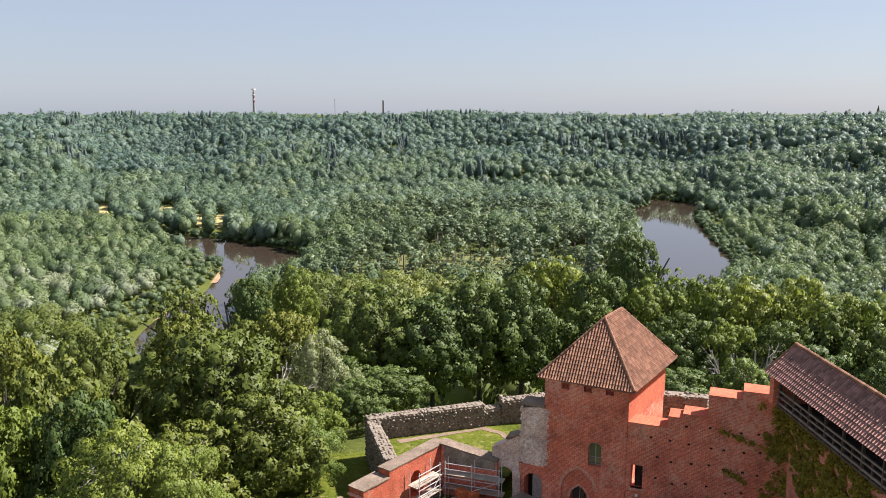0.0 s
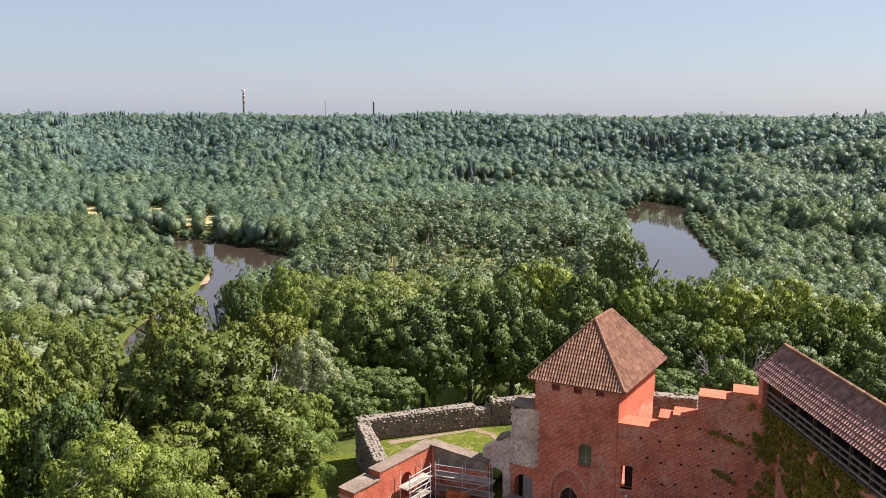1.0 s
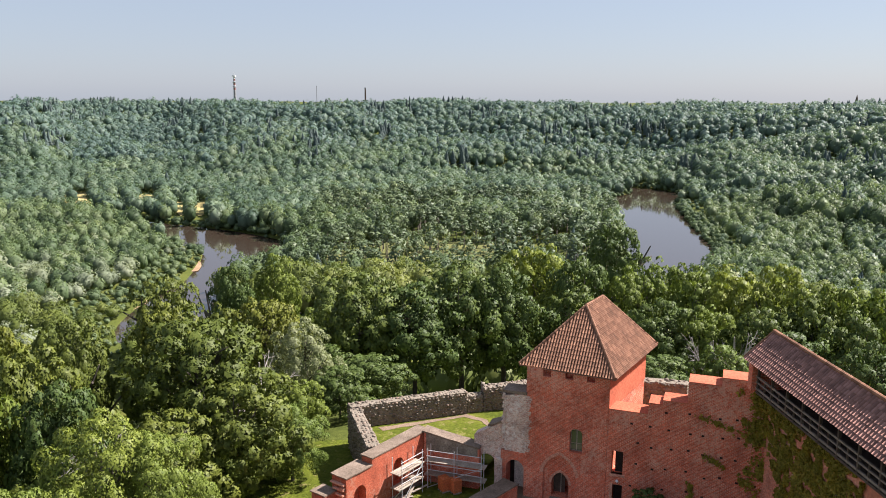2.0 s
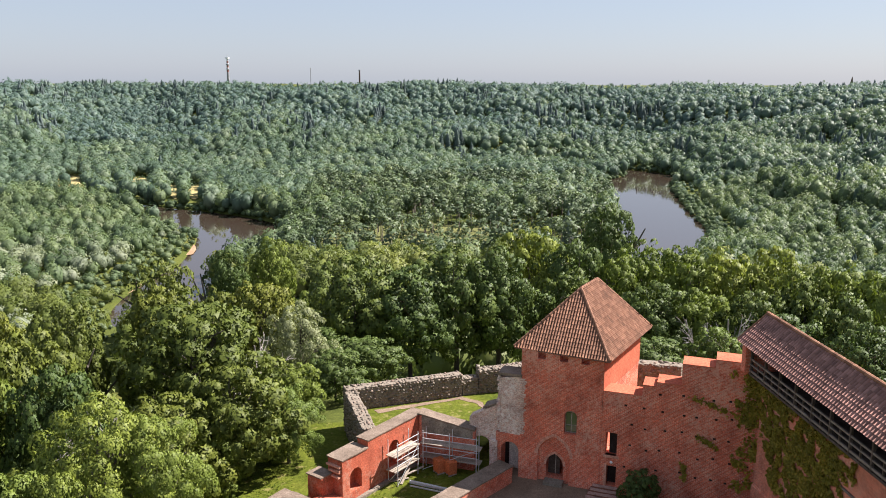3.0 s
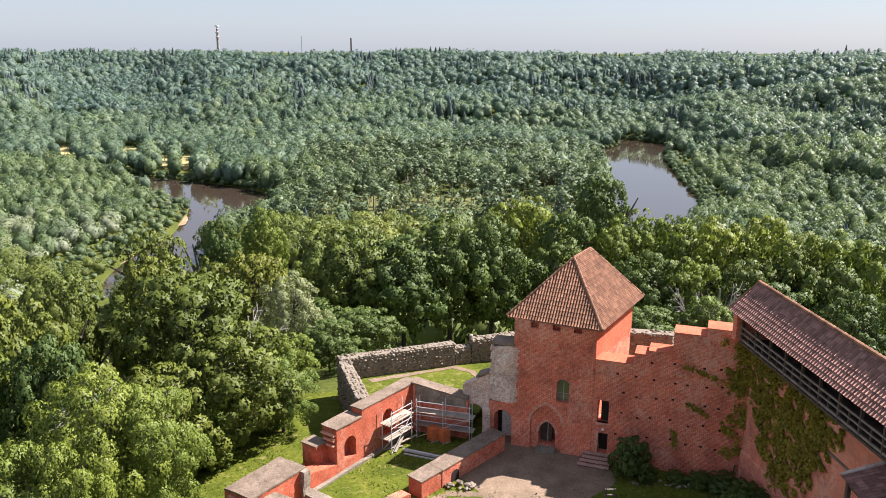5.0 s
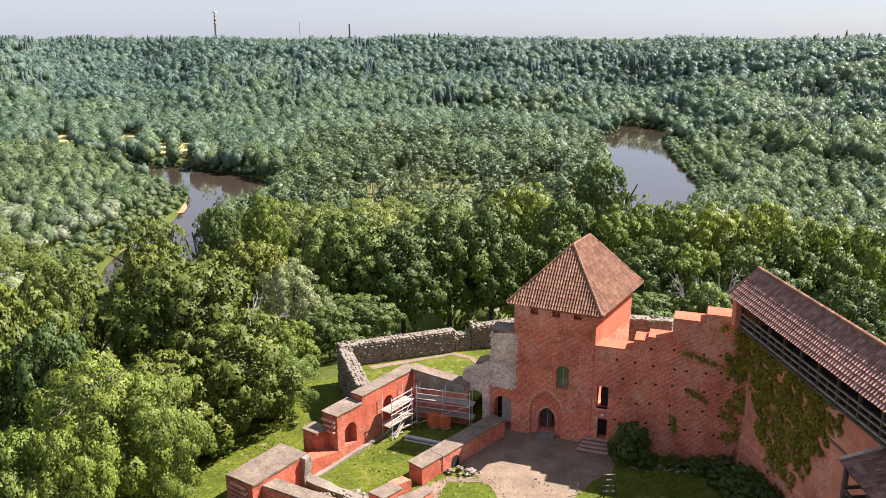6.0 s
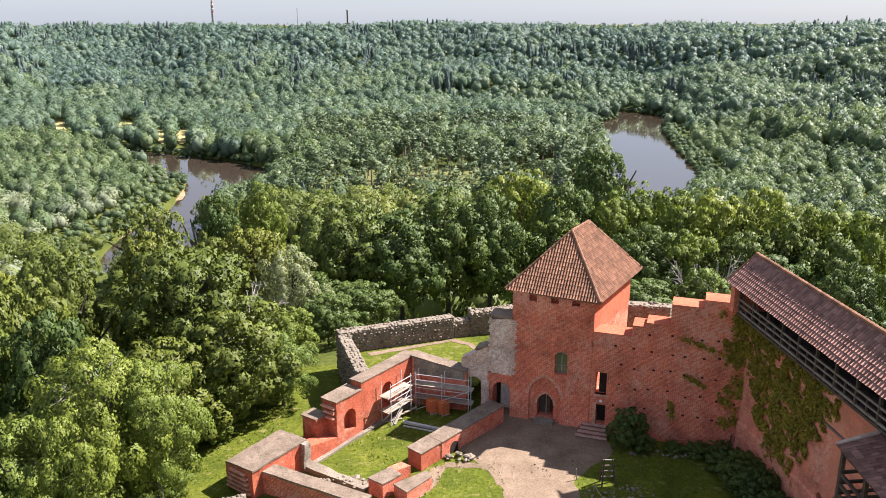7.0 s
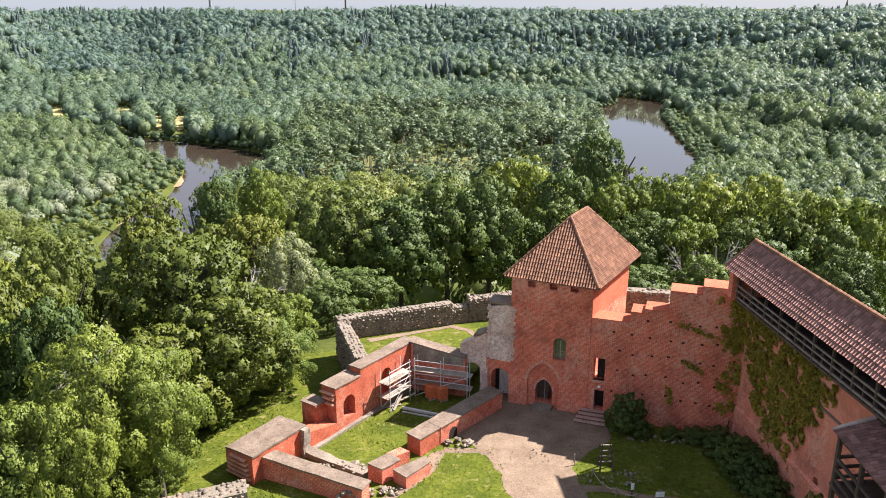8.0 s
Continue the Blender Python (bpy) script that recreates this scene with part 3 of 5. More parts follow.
def plant(name, protos, place, high, wide, turn, tone, material, label):
    """One object of many trees, each a scaled and turned copy of one of the protos."""
    rs = np.random.RandomState(len(place) % 1000)
    pick = rs.randint(0, len(protos), len(place))
    out, lean, shade = [], [], []
    for i, (tri, nrm) in enumerate(protos):
        m = pick == i
        if not m.any():
            continue
        c, s = np.cos(turn[m])[:, None], np.sin(turn[m])[:, None]
        v = tri.reshape(-1, 3)[None] * np.stack([wide[m], wide[m], high[m]], 1)[:, None, :]
        v = np.stack([v[..., 0] * c - v[..., 1] * s, v[..., 0] * s + v[..., 1] * c, v[..., 2]], -1) + place[m][:, None, :]
        q = nrm.reshape(-1, 3)[None]
        q = np.stack([q[..., 0] * c - q[..., 1] * s, q[..., 0] * s + q[..., 1] * c, q[..., 2] + 0 * c], -1)
        out.append(v.reshape(-1, 3))
        lean.append(q.reshape(-1, 3))
        shade.append(np.repeat(tone[m], v.shape[1]))
    me = leaf_mesh(name, np.concatenate(out), np.concatenate(lean))
    me.attributes.new("tone", "FLOAT", "POINT").data.foreach_set("value", np.concatenate(shade).astype(np.float32))
    return tagged(link(name, me, material), label, "woods", kind="stuff")


def scatter(rs, r0, r1, gap, az=35):
    """Jittered places in the sector that the tower overlooks."""
    gx, gy = np.meshgrid(np.arange(-r1, r1, gap), np.arange(0, r1, gap))
    x = gx.ravel() + rs.uniform(-0.42, 0.42, gx.size) * gap
    y = gy.ravel() + rs.uniform(-0.42, 0.42, gx.size) * gap
    r, a = np.hypot(x, y), np.degrees(np.arctan2(x, y))
    ok = (r > r0) & (r < r1) & (np.abs(a) < az)
    return x[ok], y[ok]


GLADES = [(-23.9, 775, 905, 0.75), (-19.6, 760, 865, 0.6), (-17.4, 705, 800, 0.35), (-16.0, 690, 785, 0.4)]


def clearing(x, y):
    """Open ground: the dry meadow over the river and the grassy bank."""
    az, r = np.degrees(np.arctan2(x, y)), np.hypot(x, y)
    meadow = np.zeros(np.shape(x), bool)
    for a, r0, r1, half in GLADES:
        meadow |= (np.abs(az - a) < half + 0.15) & (r > r0 - 45) & (r < r1)
    bank = (river_gap(x, y) < 26) & (x < -120) & (y < 560) & (y > 330)
    return meadow, bank


def make_woods():
    rs = np.random.RandomState(11)
    near_b = [broad_proto(rs, 16, 420, 0.04) for _ in range(6)]
    mid_b = [broad_proto(rs, 10, 210, 0.046) for _ in range(9)]
    far_b = [broad_proto(rs, 7, 100, 0.055) for _ in range(8)]
    ridge_b = [broad_proto(rs, 6, 60, 0.068) for _ in range(8)]
    spruce = [spruce_proto(rs, 7, 8) for _ in range(5)]
    pine = [pine_proto(rs, 130, 0.034) for _ in range(7)]
    sets = {}

    def put(key, x, y, high, wide, tone):
        z = land(x, y) - 0.3
        sets.setdefault(key, []).append((np.stack([x, y, z], 1), high, wide, tone))
    for r0, r1, gap in ((140, 400, 8.8), (400, 720, 8.4), (720, 1120, 10.4), (1120, 1600, 12.8), (1600, 2500, 20.0)):
        x, y = scatter(rs, r0, r1, gap)
        g = river_gap(x, y)
        z = land(x, y)
        meadow, bank = clearing(x, y)
        on_hill = z > FLOOR + 9
        castle = (z > -62) & (np.hypot(x, y) < 330)
        u = rs.uniform(0, 1, len(x))
        az = np.degrees(np.arctan2(x, y))
        keep = (np.hypot(x, y) < np.interp(az, AZ, RIDGE) + 150) & (g > 0) & ~(meadow & (u > 0.1))
        park = (~on_hill) & (x > -60) & (x < 100) & (y > 425) & (y < 545)
        keep &= ~(park & (u > 0.46))
        keep &= ~(castle & (np.hypot(x, y) < 150)) & ~((np.abs(az + 22.2) < 1.25) & (np.hypot(x, y) < 345))
        x, y, z, on_hill, u, park, bank, g, castle, az = (q[keep] for q in (x, y, z, on_hill, u, park, bank, g, castle, az))
        patch = wave(x, y, 130, 21) + 0.6 * wave(x, y, 45, 22) + rs.normal(size=len(x)) * 0.45
        conif = np.where(on_hill, patch > 0.95, patch > 2.0) & ~bank & ~castle
        island = (~on_hill) & (x > -90) & (x < 160) & (y > 400) & (y < 760)
        pines = (island & ((patch > 0.0) | park)) & ~conif
        big = rs.uniform(0.72, 1.25, len(x))
        h = np.where(on_hill, 20.0, 17.5) * big
        left = (x < -120) & (y < 590) & ~on_hill
        right = (x > 185) & (y < 760) & ~on_hill
        h = np.where((left & ~bank) | right, h * 0.72, h)
        h = np.where(bank, h * 0.3, h)
        h = np.where(right & (g < 16), h * 0.5, h)
        h = np.where((x < -85) & (x > -125) & (y < 545) & (y > 480), h * 0.6, h)
        wide = np.clip(h * rs.uniform(0.58, 0.85, len(x)), 2.6, 14.0) * (1.42 if r0 > 1000 else 1.25 if r0 > 700 else 1.08)
        wide = np.where(bank, wide * 1.5, wide)
        tone = np.clip(0.47 + 0.15 * wave(x, y, 110, 33) + 0.22 * rs.normal(size=len(x)), 0, 1)
        silver = left & ((wave(x, y, 70, 31) + rs.normal(size=len(x)) * 0.4 > 0.95) | ((np.hypot((x + 205) / 48, (y - 415) / 52) < 1) & (u < 0.6)))
        b = ~conif & ~pines & ~silver
        # bands of wood, bluer with painted haze, merge into one another up the slope
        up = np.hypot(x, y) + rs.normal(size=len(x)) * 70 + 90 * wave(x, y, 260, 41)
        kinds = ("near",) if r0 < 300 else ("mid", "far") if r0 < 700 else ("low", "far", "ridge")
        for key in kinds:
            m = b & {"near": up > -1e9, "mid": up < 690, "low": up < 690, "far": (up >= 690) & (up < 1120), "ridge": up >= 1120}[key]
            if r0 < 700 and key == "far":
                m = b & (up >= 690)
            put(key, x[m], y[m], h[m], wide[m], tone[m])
        put("silver", x[silver], y[silver], h[silver] * 0.9, wide[silver], tone[silver])
        put("spruce", x[conif], y[conif], h[conif] * 1.12, h[conif] * 1.45, tone[conif])
        put("pine", x[pines], y[pines], h[pines] * 1.15, h[pines] * 1.5, tone[pines])
    # bushes down to the water's edge
    x, y = scatter(rs, 300, 950, 4.4)
    g = river_gap(x, y)
    grassy = (x < -120) & (y < 560)
    ok = ((g > -1.5) & (g < 7) & ~grassy) | (grassy & (g > 3) & (g < 34))
    x, y, grassy = x[ok], y[ok], grassy[ok]
    h = np.where(grassy, rs.uniform(1.2, 3.4, len(x)), rs.uniform(3.0, 6.5, len(x)))
    put("bank", x, y, h, h * rs.uniform(1.0, 1.5, len(x)), np.where(grassy, rs.uniform(0.5, 1.0, len(x)), rs.uniform(0.0, 0.6, len(x))))
    for key, name, protos, material, label in (
            ("bank", "bank_scrub", far_b, WOOD_BROAD, "low green scrub hanging over the river bank"),
            ("near", "slope_wood", near_b, WOOD_SLOPE, "dense green broadleaf wood on the castle hill"),
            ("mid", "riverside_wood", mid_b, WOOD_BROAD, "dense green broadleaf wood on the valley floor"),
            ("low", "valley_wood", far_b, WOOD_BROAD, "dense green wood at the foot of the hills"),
            ("far", "hillside_wood", far_b, WOOD_FAR_HAZED, "dense mixed wood covering the far hillside"),
            ("ridge", "ridge_wood", ridge_b, WOOD_RIDGE_HAZED, "mixed wood along the top of the ridge"),
            ("silver", "willow_scrub", mid_b, WOOD_WILLOW, "pale grey-green willows beside the river"),
            ("spruce", "spruce_wood", spruce, WOOD_CONIFER, "dark spruces standing among the broadleaf trees"),
            ("pine", "pine_wood", pine, WOOD_PINE, "tall pines in a thin stand on the meadow")):
        place, high, wide, tone = (np.concatenate(q) for q in zip(*sets[key]))
        turn = rs.uniform(0, math.tau, len(place))
        plant(name, protos, place, high, wide, turn, tone, material, label)
        if key == "pine":
            plant("pine_stems", [stem_proto()], place, high, high * 1.3, turn, tone, BARK, "bare brown stems of the pine stand")


make_woods()
for az, r0, r1, half in GLADES:
    mid = (r0 + r1) / 2 + 10
    blob_sheet("meadow", mid * math.sin(radians(az)), mid * math.cos(radians(az)), mid * radians(half) * 1.3, (r1 - r0) / 2, -az, 0.6, HAY, "dry yellow hay meadow among the trees", "meadow", az)

# ---- the castle ----
FRONT = Line((8.23, 59.0), (24.6, 52.4))      # face of the gate tower and curtain wall, d > 0 behind the face
TOWER = [(8.07, 59.06), (14.1, 56.63), (18.9, 63.9), (12.4, 66.8)]


def gate_tower():
    t = thing("gate_tower", (8.07, 59.06, 0), "red brick gate tower with a steep hipped tile roof", "tower")
    body = hang(part("wall", prism(TOWER, -1.0, 11.25), BRICK), t)
    cuts = [FRONT.cutter(2.0, 3.4, 0.3, 2.5, -1, 2.2, rise=1.0, pointed=True),
            FRONT.cutter(1.35, 3.95, -0.5, 4.1, -1, 0.28, rise=1.7, pointed=True),
            FRONT.cutter(3.42, 4.42, 4.5, 6.5, -1, 0.9, rise=0.5)]
    for s in (1.15, 2.9, 4.6):
        cuts.append(FRONT.cutter(s, s + 0.62, 10.5, 11.05, -1, 0.6, rise=0.01))
    cut(body, cuts)
    E = [Vector((7.5, 59.5, 11.2)), Vector((14.36, 55.9, 11.2)), Vector((19.99, 64.4, 11.2)), Vector((13.1, 68.0, 11.2))]
    S, A = Vector((13.0, 60.9, 15.6)), Vector((15.0, 63.95, 15.6))
    bm = bmesh.new()
    vs = [bm.verts.new(p) for p in E + [S, A]]
    under = [bm.verts.new(p - Vector((0, 0, 0.12))) for p in E]
    for f in ((0, 1, 4), (1, 2, 5, 4), (2, 3, 5), (3, 0, 4, 5)):
        bm.faces.new([vs[i] for i in f])
    for i in range(4):
        j = (i + 1) % 4
        bm.faces.new((vs[i], under[i], under[j], vs[j]))
    bm.faces.new(under)
    bmesh.ops.recalc_face_normals(bm, faces=bm.faces[:])
    roof = hang(part("roof", bm, TILE_DARK), t)
    tiled_face("roof_tiles", (E[0], E[1], S), E[1] - E[0], TILE, roof)
    tiled_face("roof_tiles", (E[1], E[2], A, S), E[2] - E[1], TILE, roof)
    tiled_face("roof_tiles", (E[2], E[3], A), E[3] - E[2], TILE, roof)
    tiled_face("roof_tiles", (E[3], E[0], S, A), E[0] - E[3], TILE, roof)
    up = Vector((0, 0, 0.06))
    for a, b in ((E[0], S), (E[1], S), (E[2], A), (E[3], A), (S, A)):
        ridge_tiles("ridge_tiles", a + up, b + up, TILE, roof)
    # painted flank above the wall walk
    flank = Line((14.1, 56.63), (18.9, 63.9))
    hang(part("flank_panel", prism(flank.plan(0.0, 8.72, 0.0, -0.06), 8.3, 11.15), PLASTER_RED, None, "smooth bright red limewashed flank"), t)
    # lancet window
    win = hang(part("window_frame", FRONT.arch(3.42, 4.42, 4.5, 6.5, 0.42, 0.5, rise=0.5), TIMBER_GREY), t)
    for s in (3.92,):
        part("mullion", bar(FRONT.at(s, 0.38, 4.5), FRONT.at(s, 0.38, 6.45), 0.07, 0.07, (1, 0, 0)), TIMBER_GREY, win)
    for s0, s1, z0, z1 in ((3.5, 3.88, 5.2, 6.2), (3.96, 4.34, 5.2, 6.2), (3.5, 3.88, 4.6, 5.1), (3.96, 4.34, 4.6, 5.1)):
        part("pane", prism(FRONT.plan(s0, s1, 0.36, 0.41), z0, z1), GLASS_GREEN, win)
    # door leaf
    leaf = hang(part("door", FRONT.arch(2.0, 2.95, 0.3, 2.45, 1.2, 1.28, rise=0.9, pointed=True), TIMBER, None, "dark timber door"), t)
    part("door_edge", bar(FRONT.at(2.62, 1.15, 0.3), FRONT.at(2.62, 1.15, 2.2), 0.06, 0.06, (1, 0, 0)), TIMBER_GREY, leaf)
    hang(part("doorstep", prism(FRONT.plan(1.95, 3.5, -0.55, 0.3), 0.0, 0.3), MORTAR, None, "worn stone doorstep"), t)
    # brick arches round the openings
    for s0, s1, zt, rise, w in ((1.35, 3.95, 4.1, 1.7, 0.26), (2.0, 3.4, 2.5, 1.0, 0.2)):
        arch_ring(t, s0, s1, zt, rise, w, 0.0 if w > 0.22 else 0.28)
    return t


def arch_ring(t, s0, s1, zt, rise, w, d):
    half = (s1 - s0) / 2
    mid = s0 + half
    for k in range(24):
        a0, a1 = (k + 0.06) / 24 * math.pi, (k + 0.94) / 24 * math.pi
        prof = []
        for a, g in ((a0, 0), (a1, 0), (a1, w), (a0, w)):
            x = math.cos(a)
            y = math.sqrt(max(0.0, 4 - (1 + abs(x)) ** 2)) / math.sqrt(3)
            prof.append((mid + x * (half + g), zt - rise + y * (rise + g)))
        bm = bmesh.new()
        fr = [bm.verts.new(FRONT.at(s, d - 0.03, z)) for s, z in prof]
        bk = [bm.verts.new(FRONT.at(s, d + 0.05, z)) for s, z in prof]
        bm.faces.new(fr)
        for i in range(4):
            j = (i + 1) % 4
            bm.faces.new((fr[i], bk[i], bk[j], fr[j]))
        bmesh.ops.recalc_face_normals(bm, faces=bm.faces[:])
        hang(part("arch_brick", bm, BRICK_PALE), t)


def glass(name, tint):
    m, nt, b = shader(name, 0.08, 0.5)
    b.inputs["Base Color"].default_value = (*tint, 1)
    return m


GLASS_GREEN = glass("old_glass", (0.08, 0.10, 0.06))
BRICK_PALE = rough_mat("pale_brick", (0.46, 0.19, 0.125), (0.57, 0.29, 0.21), (0.66, 0.4, 0.31), 2.5, 9.0, 0.9, 0.01)
gate_tower()


def curtain_wall():
    bm = bmesh.new()
    prism_into(bm, FRONT.plan(6.36, 9.32, 0, 1.5), -1.0, 8.55)
    prism_into(bm, FRONT.plan(9.32, 10.35, 0, 1.5), -1.0, 9.45)
    prism_into(bm, FRONT.plan(10.35, 12.1, 0, 1.5), -1.0, 9.8)
    prism_into(bm, FRONT.plan(12.1, 14.42, 0, 1.5), -1.0, 11.5)
    prism_into(bm, FRONT.plan(14.42, 17.72, 0, 1.5), -1.0, 12.12)
    w = tagged(part("wall_west", bm, BRICK), "tall weathered red brick curtain wall with stepped top", "wall", kind="structure")
    cut(w, [FRONT.cutter(6.75, 7.62, 3.3, 5.2, -1, 3, rise=0.02), FRONT.cutter(6.9, 7.65, 0.66, 2.4, -1, 3, rise=0.02)])
    # smooth red copings
    for s0, s1, z in ((6.36, 9.32, 8.55), (9.32, 10.35, 9.45), (10.35, 12.1, 9.8), (12.1, 14.42, 11.5), (14.42, 16.4, 12.12)):
        c = part("coping", prism(FRONT.plan(s0 + 0.003, s1 - 0.003, -0.03, 1.53), z + 0.003, [z + 0.06, z + 0.06, z + 0.16, z + 0.16]), PLASTER_RED, w, "bright red limewashed coping")
    # near-black panel added to stand for the unlit room behind the window
    sh = part("shutter", prism(FRONT.plan(6.98, 7.62, 0.5, 0.58), 3.3, 5.2), DARK, w, "dark panel standing for the shaded room behind the window")
    part("window_surround", prism(FRONT.plan(6.6, 7.8, -0.06, 0.3), 3.1, 3.3), BRICK_PALE, w)
    # likewise an added dark panel for the unlit depth of the doorway
    part("doorway_shade_panel", prism(FRONT.plan(6.88, 7.67, 0.7, 0.8), 0.66, 2.42), DARK, w, "dark timber door")
    part("door_jamb", prism(FRONT.plan(6.7, 6.9, -0.05, 0.5), 0.4, 2.5), BRICK_PALE, w)
    # putlog holes
    rs = random.Random(4)
    for row, z in enumerate((2.6, 4.2, 5.9, 7.5, 8.9)):
        for k in range(8):
            s = 8.3 + k * 1.25 + rs.uniform(-0.3, 0.3)
            if z > 8.2 and s < 9.6:
                continue
            zz = z + rs.uniform(-0.2, 0.2)
            part("putlog_hole", prism(FRONT.plan(s, s + 0.2, -0.008, 0.02), zz, zz + 0.15), DARK, w)
    part("drain_pipe", bar(FRONT.at(17.0, -0.1, 0), FRONT.at(17.25, -0.1, 1.6), 0.08, 0.08), TIMBER, w)
    return w


curtain_wall()


def gate_and_rubble():
    """The ruined wall with the gate arch left of the tower."""
    bm = prism(FRONT.plan(-1.95, -0.17, 0.05, 1.4), 3.2, [8.5, 8.75, 8.8, 8.6])
    roughen(bm, 0.5, 0.1, 3)
    t = tagged(part("wall_gate", bm, RUBBLE), "ragged ruined rubble wall above a brick gate arch", "wall", kind="structure")
    g = part("gate_arch", prism(FRONT.plan(-2.2, -0.17, -0.02, 1.35), -0.5, 3.75), BRICK, t)
    cut(g, [FRONT.cutter(-1.75, -0.25, -1, 3.05, -1, 3, rise=0.75)])
    part("cap", prism(FRONT.plan(-2.1, -0.1, -0.05, 1.5), 8.75, [8.95, 9.0, 9.05, 9.0]), CAP, t)
    lean = part("side_wall", roughen(prism(FRONT.plan(-4.6, -1.9, 0.25, 1.3), -0.4, [4.6, 6.2, 6.2, 4.6]), 0.7, 0.07, 5), RUBBLE, t, "broken rubble wall sloping down beside the gate")
    cut(lean, [FRONT.cutter(-4.25, -2.75, -1, 3.05, -1, 3, rise=0.75)])
    part("side_pier", roughen(prism(FRONT.plan(-2.72, -2.02, -0.12, 0.3), -0.3, 3.0), 0.5, 0.06, 9), RUBBLE, t)
    part("cap", roughen(prism(FRONT.plan(-3.4, -1.96, 0.15, 1.4), [5.5, 6.15, 6.15, 5.5], [5.66, 6.32, 6.32, 5.66]), 0.6, 0.04, 12), CAP, t, "grey mortar capping")
    rt = random.Random(12)
    for k in range(26):
        z = 3.9 + k * 0.185
        part("toothing_stone", prism(FRONT.plan(-0.2, 0.06 + rt.uniform(0, 0.24), -0.035, 0.1), z, z + 0.15), RUBBLE, t)
        part("toothing_stone", prism(FRONT.plan(-2.02 - rt.uniform(0.02, 0.2), -1.9, 0.0, 0.7), z, z + 0.15), RUBBLE, t)
    part("gate_jamb", prism(FRONT.plan(-1.42, -0.5, 1.45, 2.6), -0.3, 2.9), LIME, t, "whitewashed jamb")
    # dark panel added to give the gap beside the jamb its shade
    part("gate_gap_shade", prism(FRONT.plan(-1.8, -1.46, 1.45, 2.3), -0.3, 3.0), DARK, t, "dark panel standing for the shade in the gate opening")
    return t


gate_and_rubble()


# Risers darker and treads paler: shade on the upright faces put into colour.
STEP_RISER = rough_mat("shaded_brick_risers", (0.16, 0.065, 0.045), (0.22, 0.085, 0.06), (0.27, 0.11, 0.08), 1.2, 8.0, 0.9, 0.01)
STEP = rough_mat("worn_brick_steps", (0.3, 0.19, 0.155), (0.4, 0.26, 0.215), (0.48, 0.33, 0.28), 1.2, 8.0, 0.9, 0.01)


def stairs():
    t = thing("entrance_steps", FRONT.at(7.2, -1.2, 0), "low worn brick steps up to a doorway", "steps")
    for k in range(4):
        d = -0.4 - 0.36 * (3 - k)
        step = hang(part("step", prism(FRONT.plan(5.6 + 0.12 * k, 8.0, d, 0.02), 0.165 * k, 0.165 * (k + 1)), STEP_RISER), t)
        tread = prism(FRONT.plan(5.56 + 0.12 * k, 8.04, d - 0.05, d + 0.34), 0.165 * (k + 1) - 0.03, 0.165 * (k + 1) + 0.012)
        hang(part("tread", roughen(tread, 0.6, 0.02, k), STEP), t)


stairs()


TIMBER_RAIL = rough_mat("weathered_rail", (0.15, 0.12, 0.1), (0.23, 0.185, 0.155), (0.3, 0.25, 0.21), 1.5, 14.0, 0.85, 0.01)


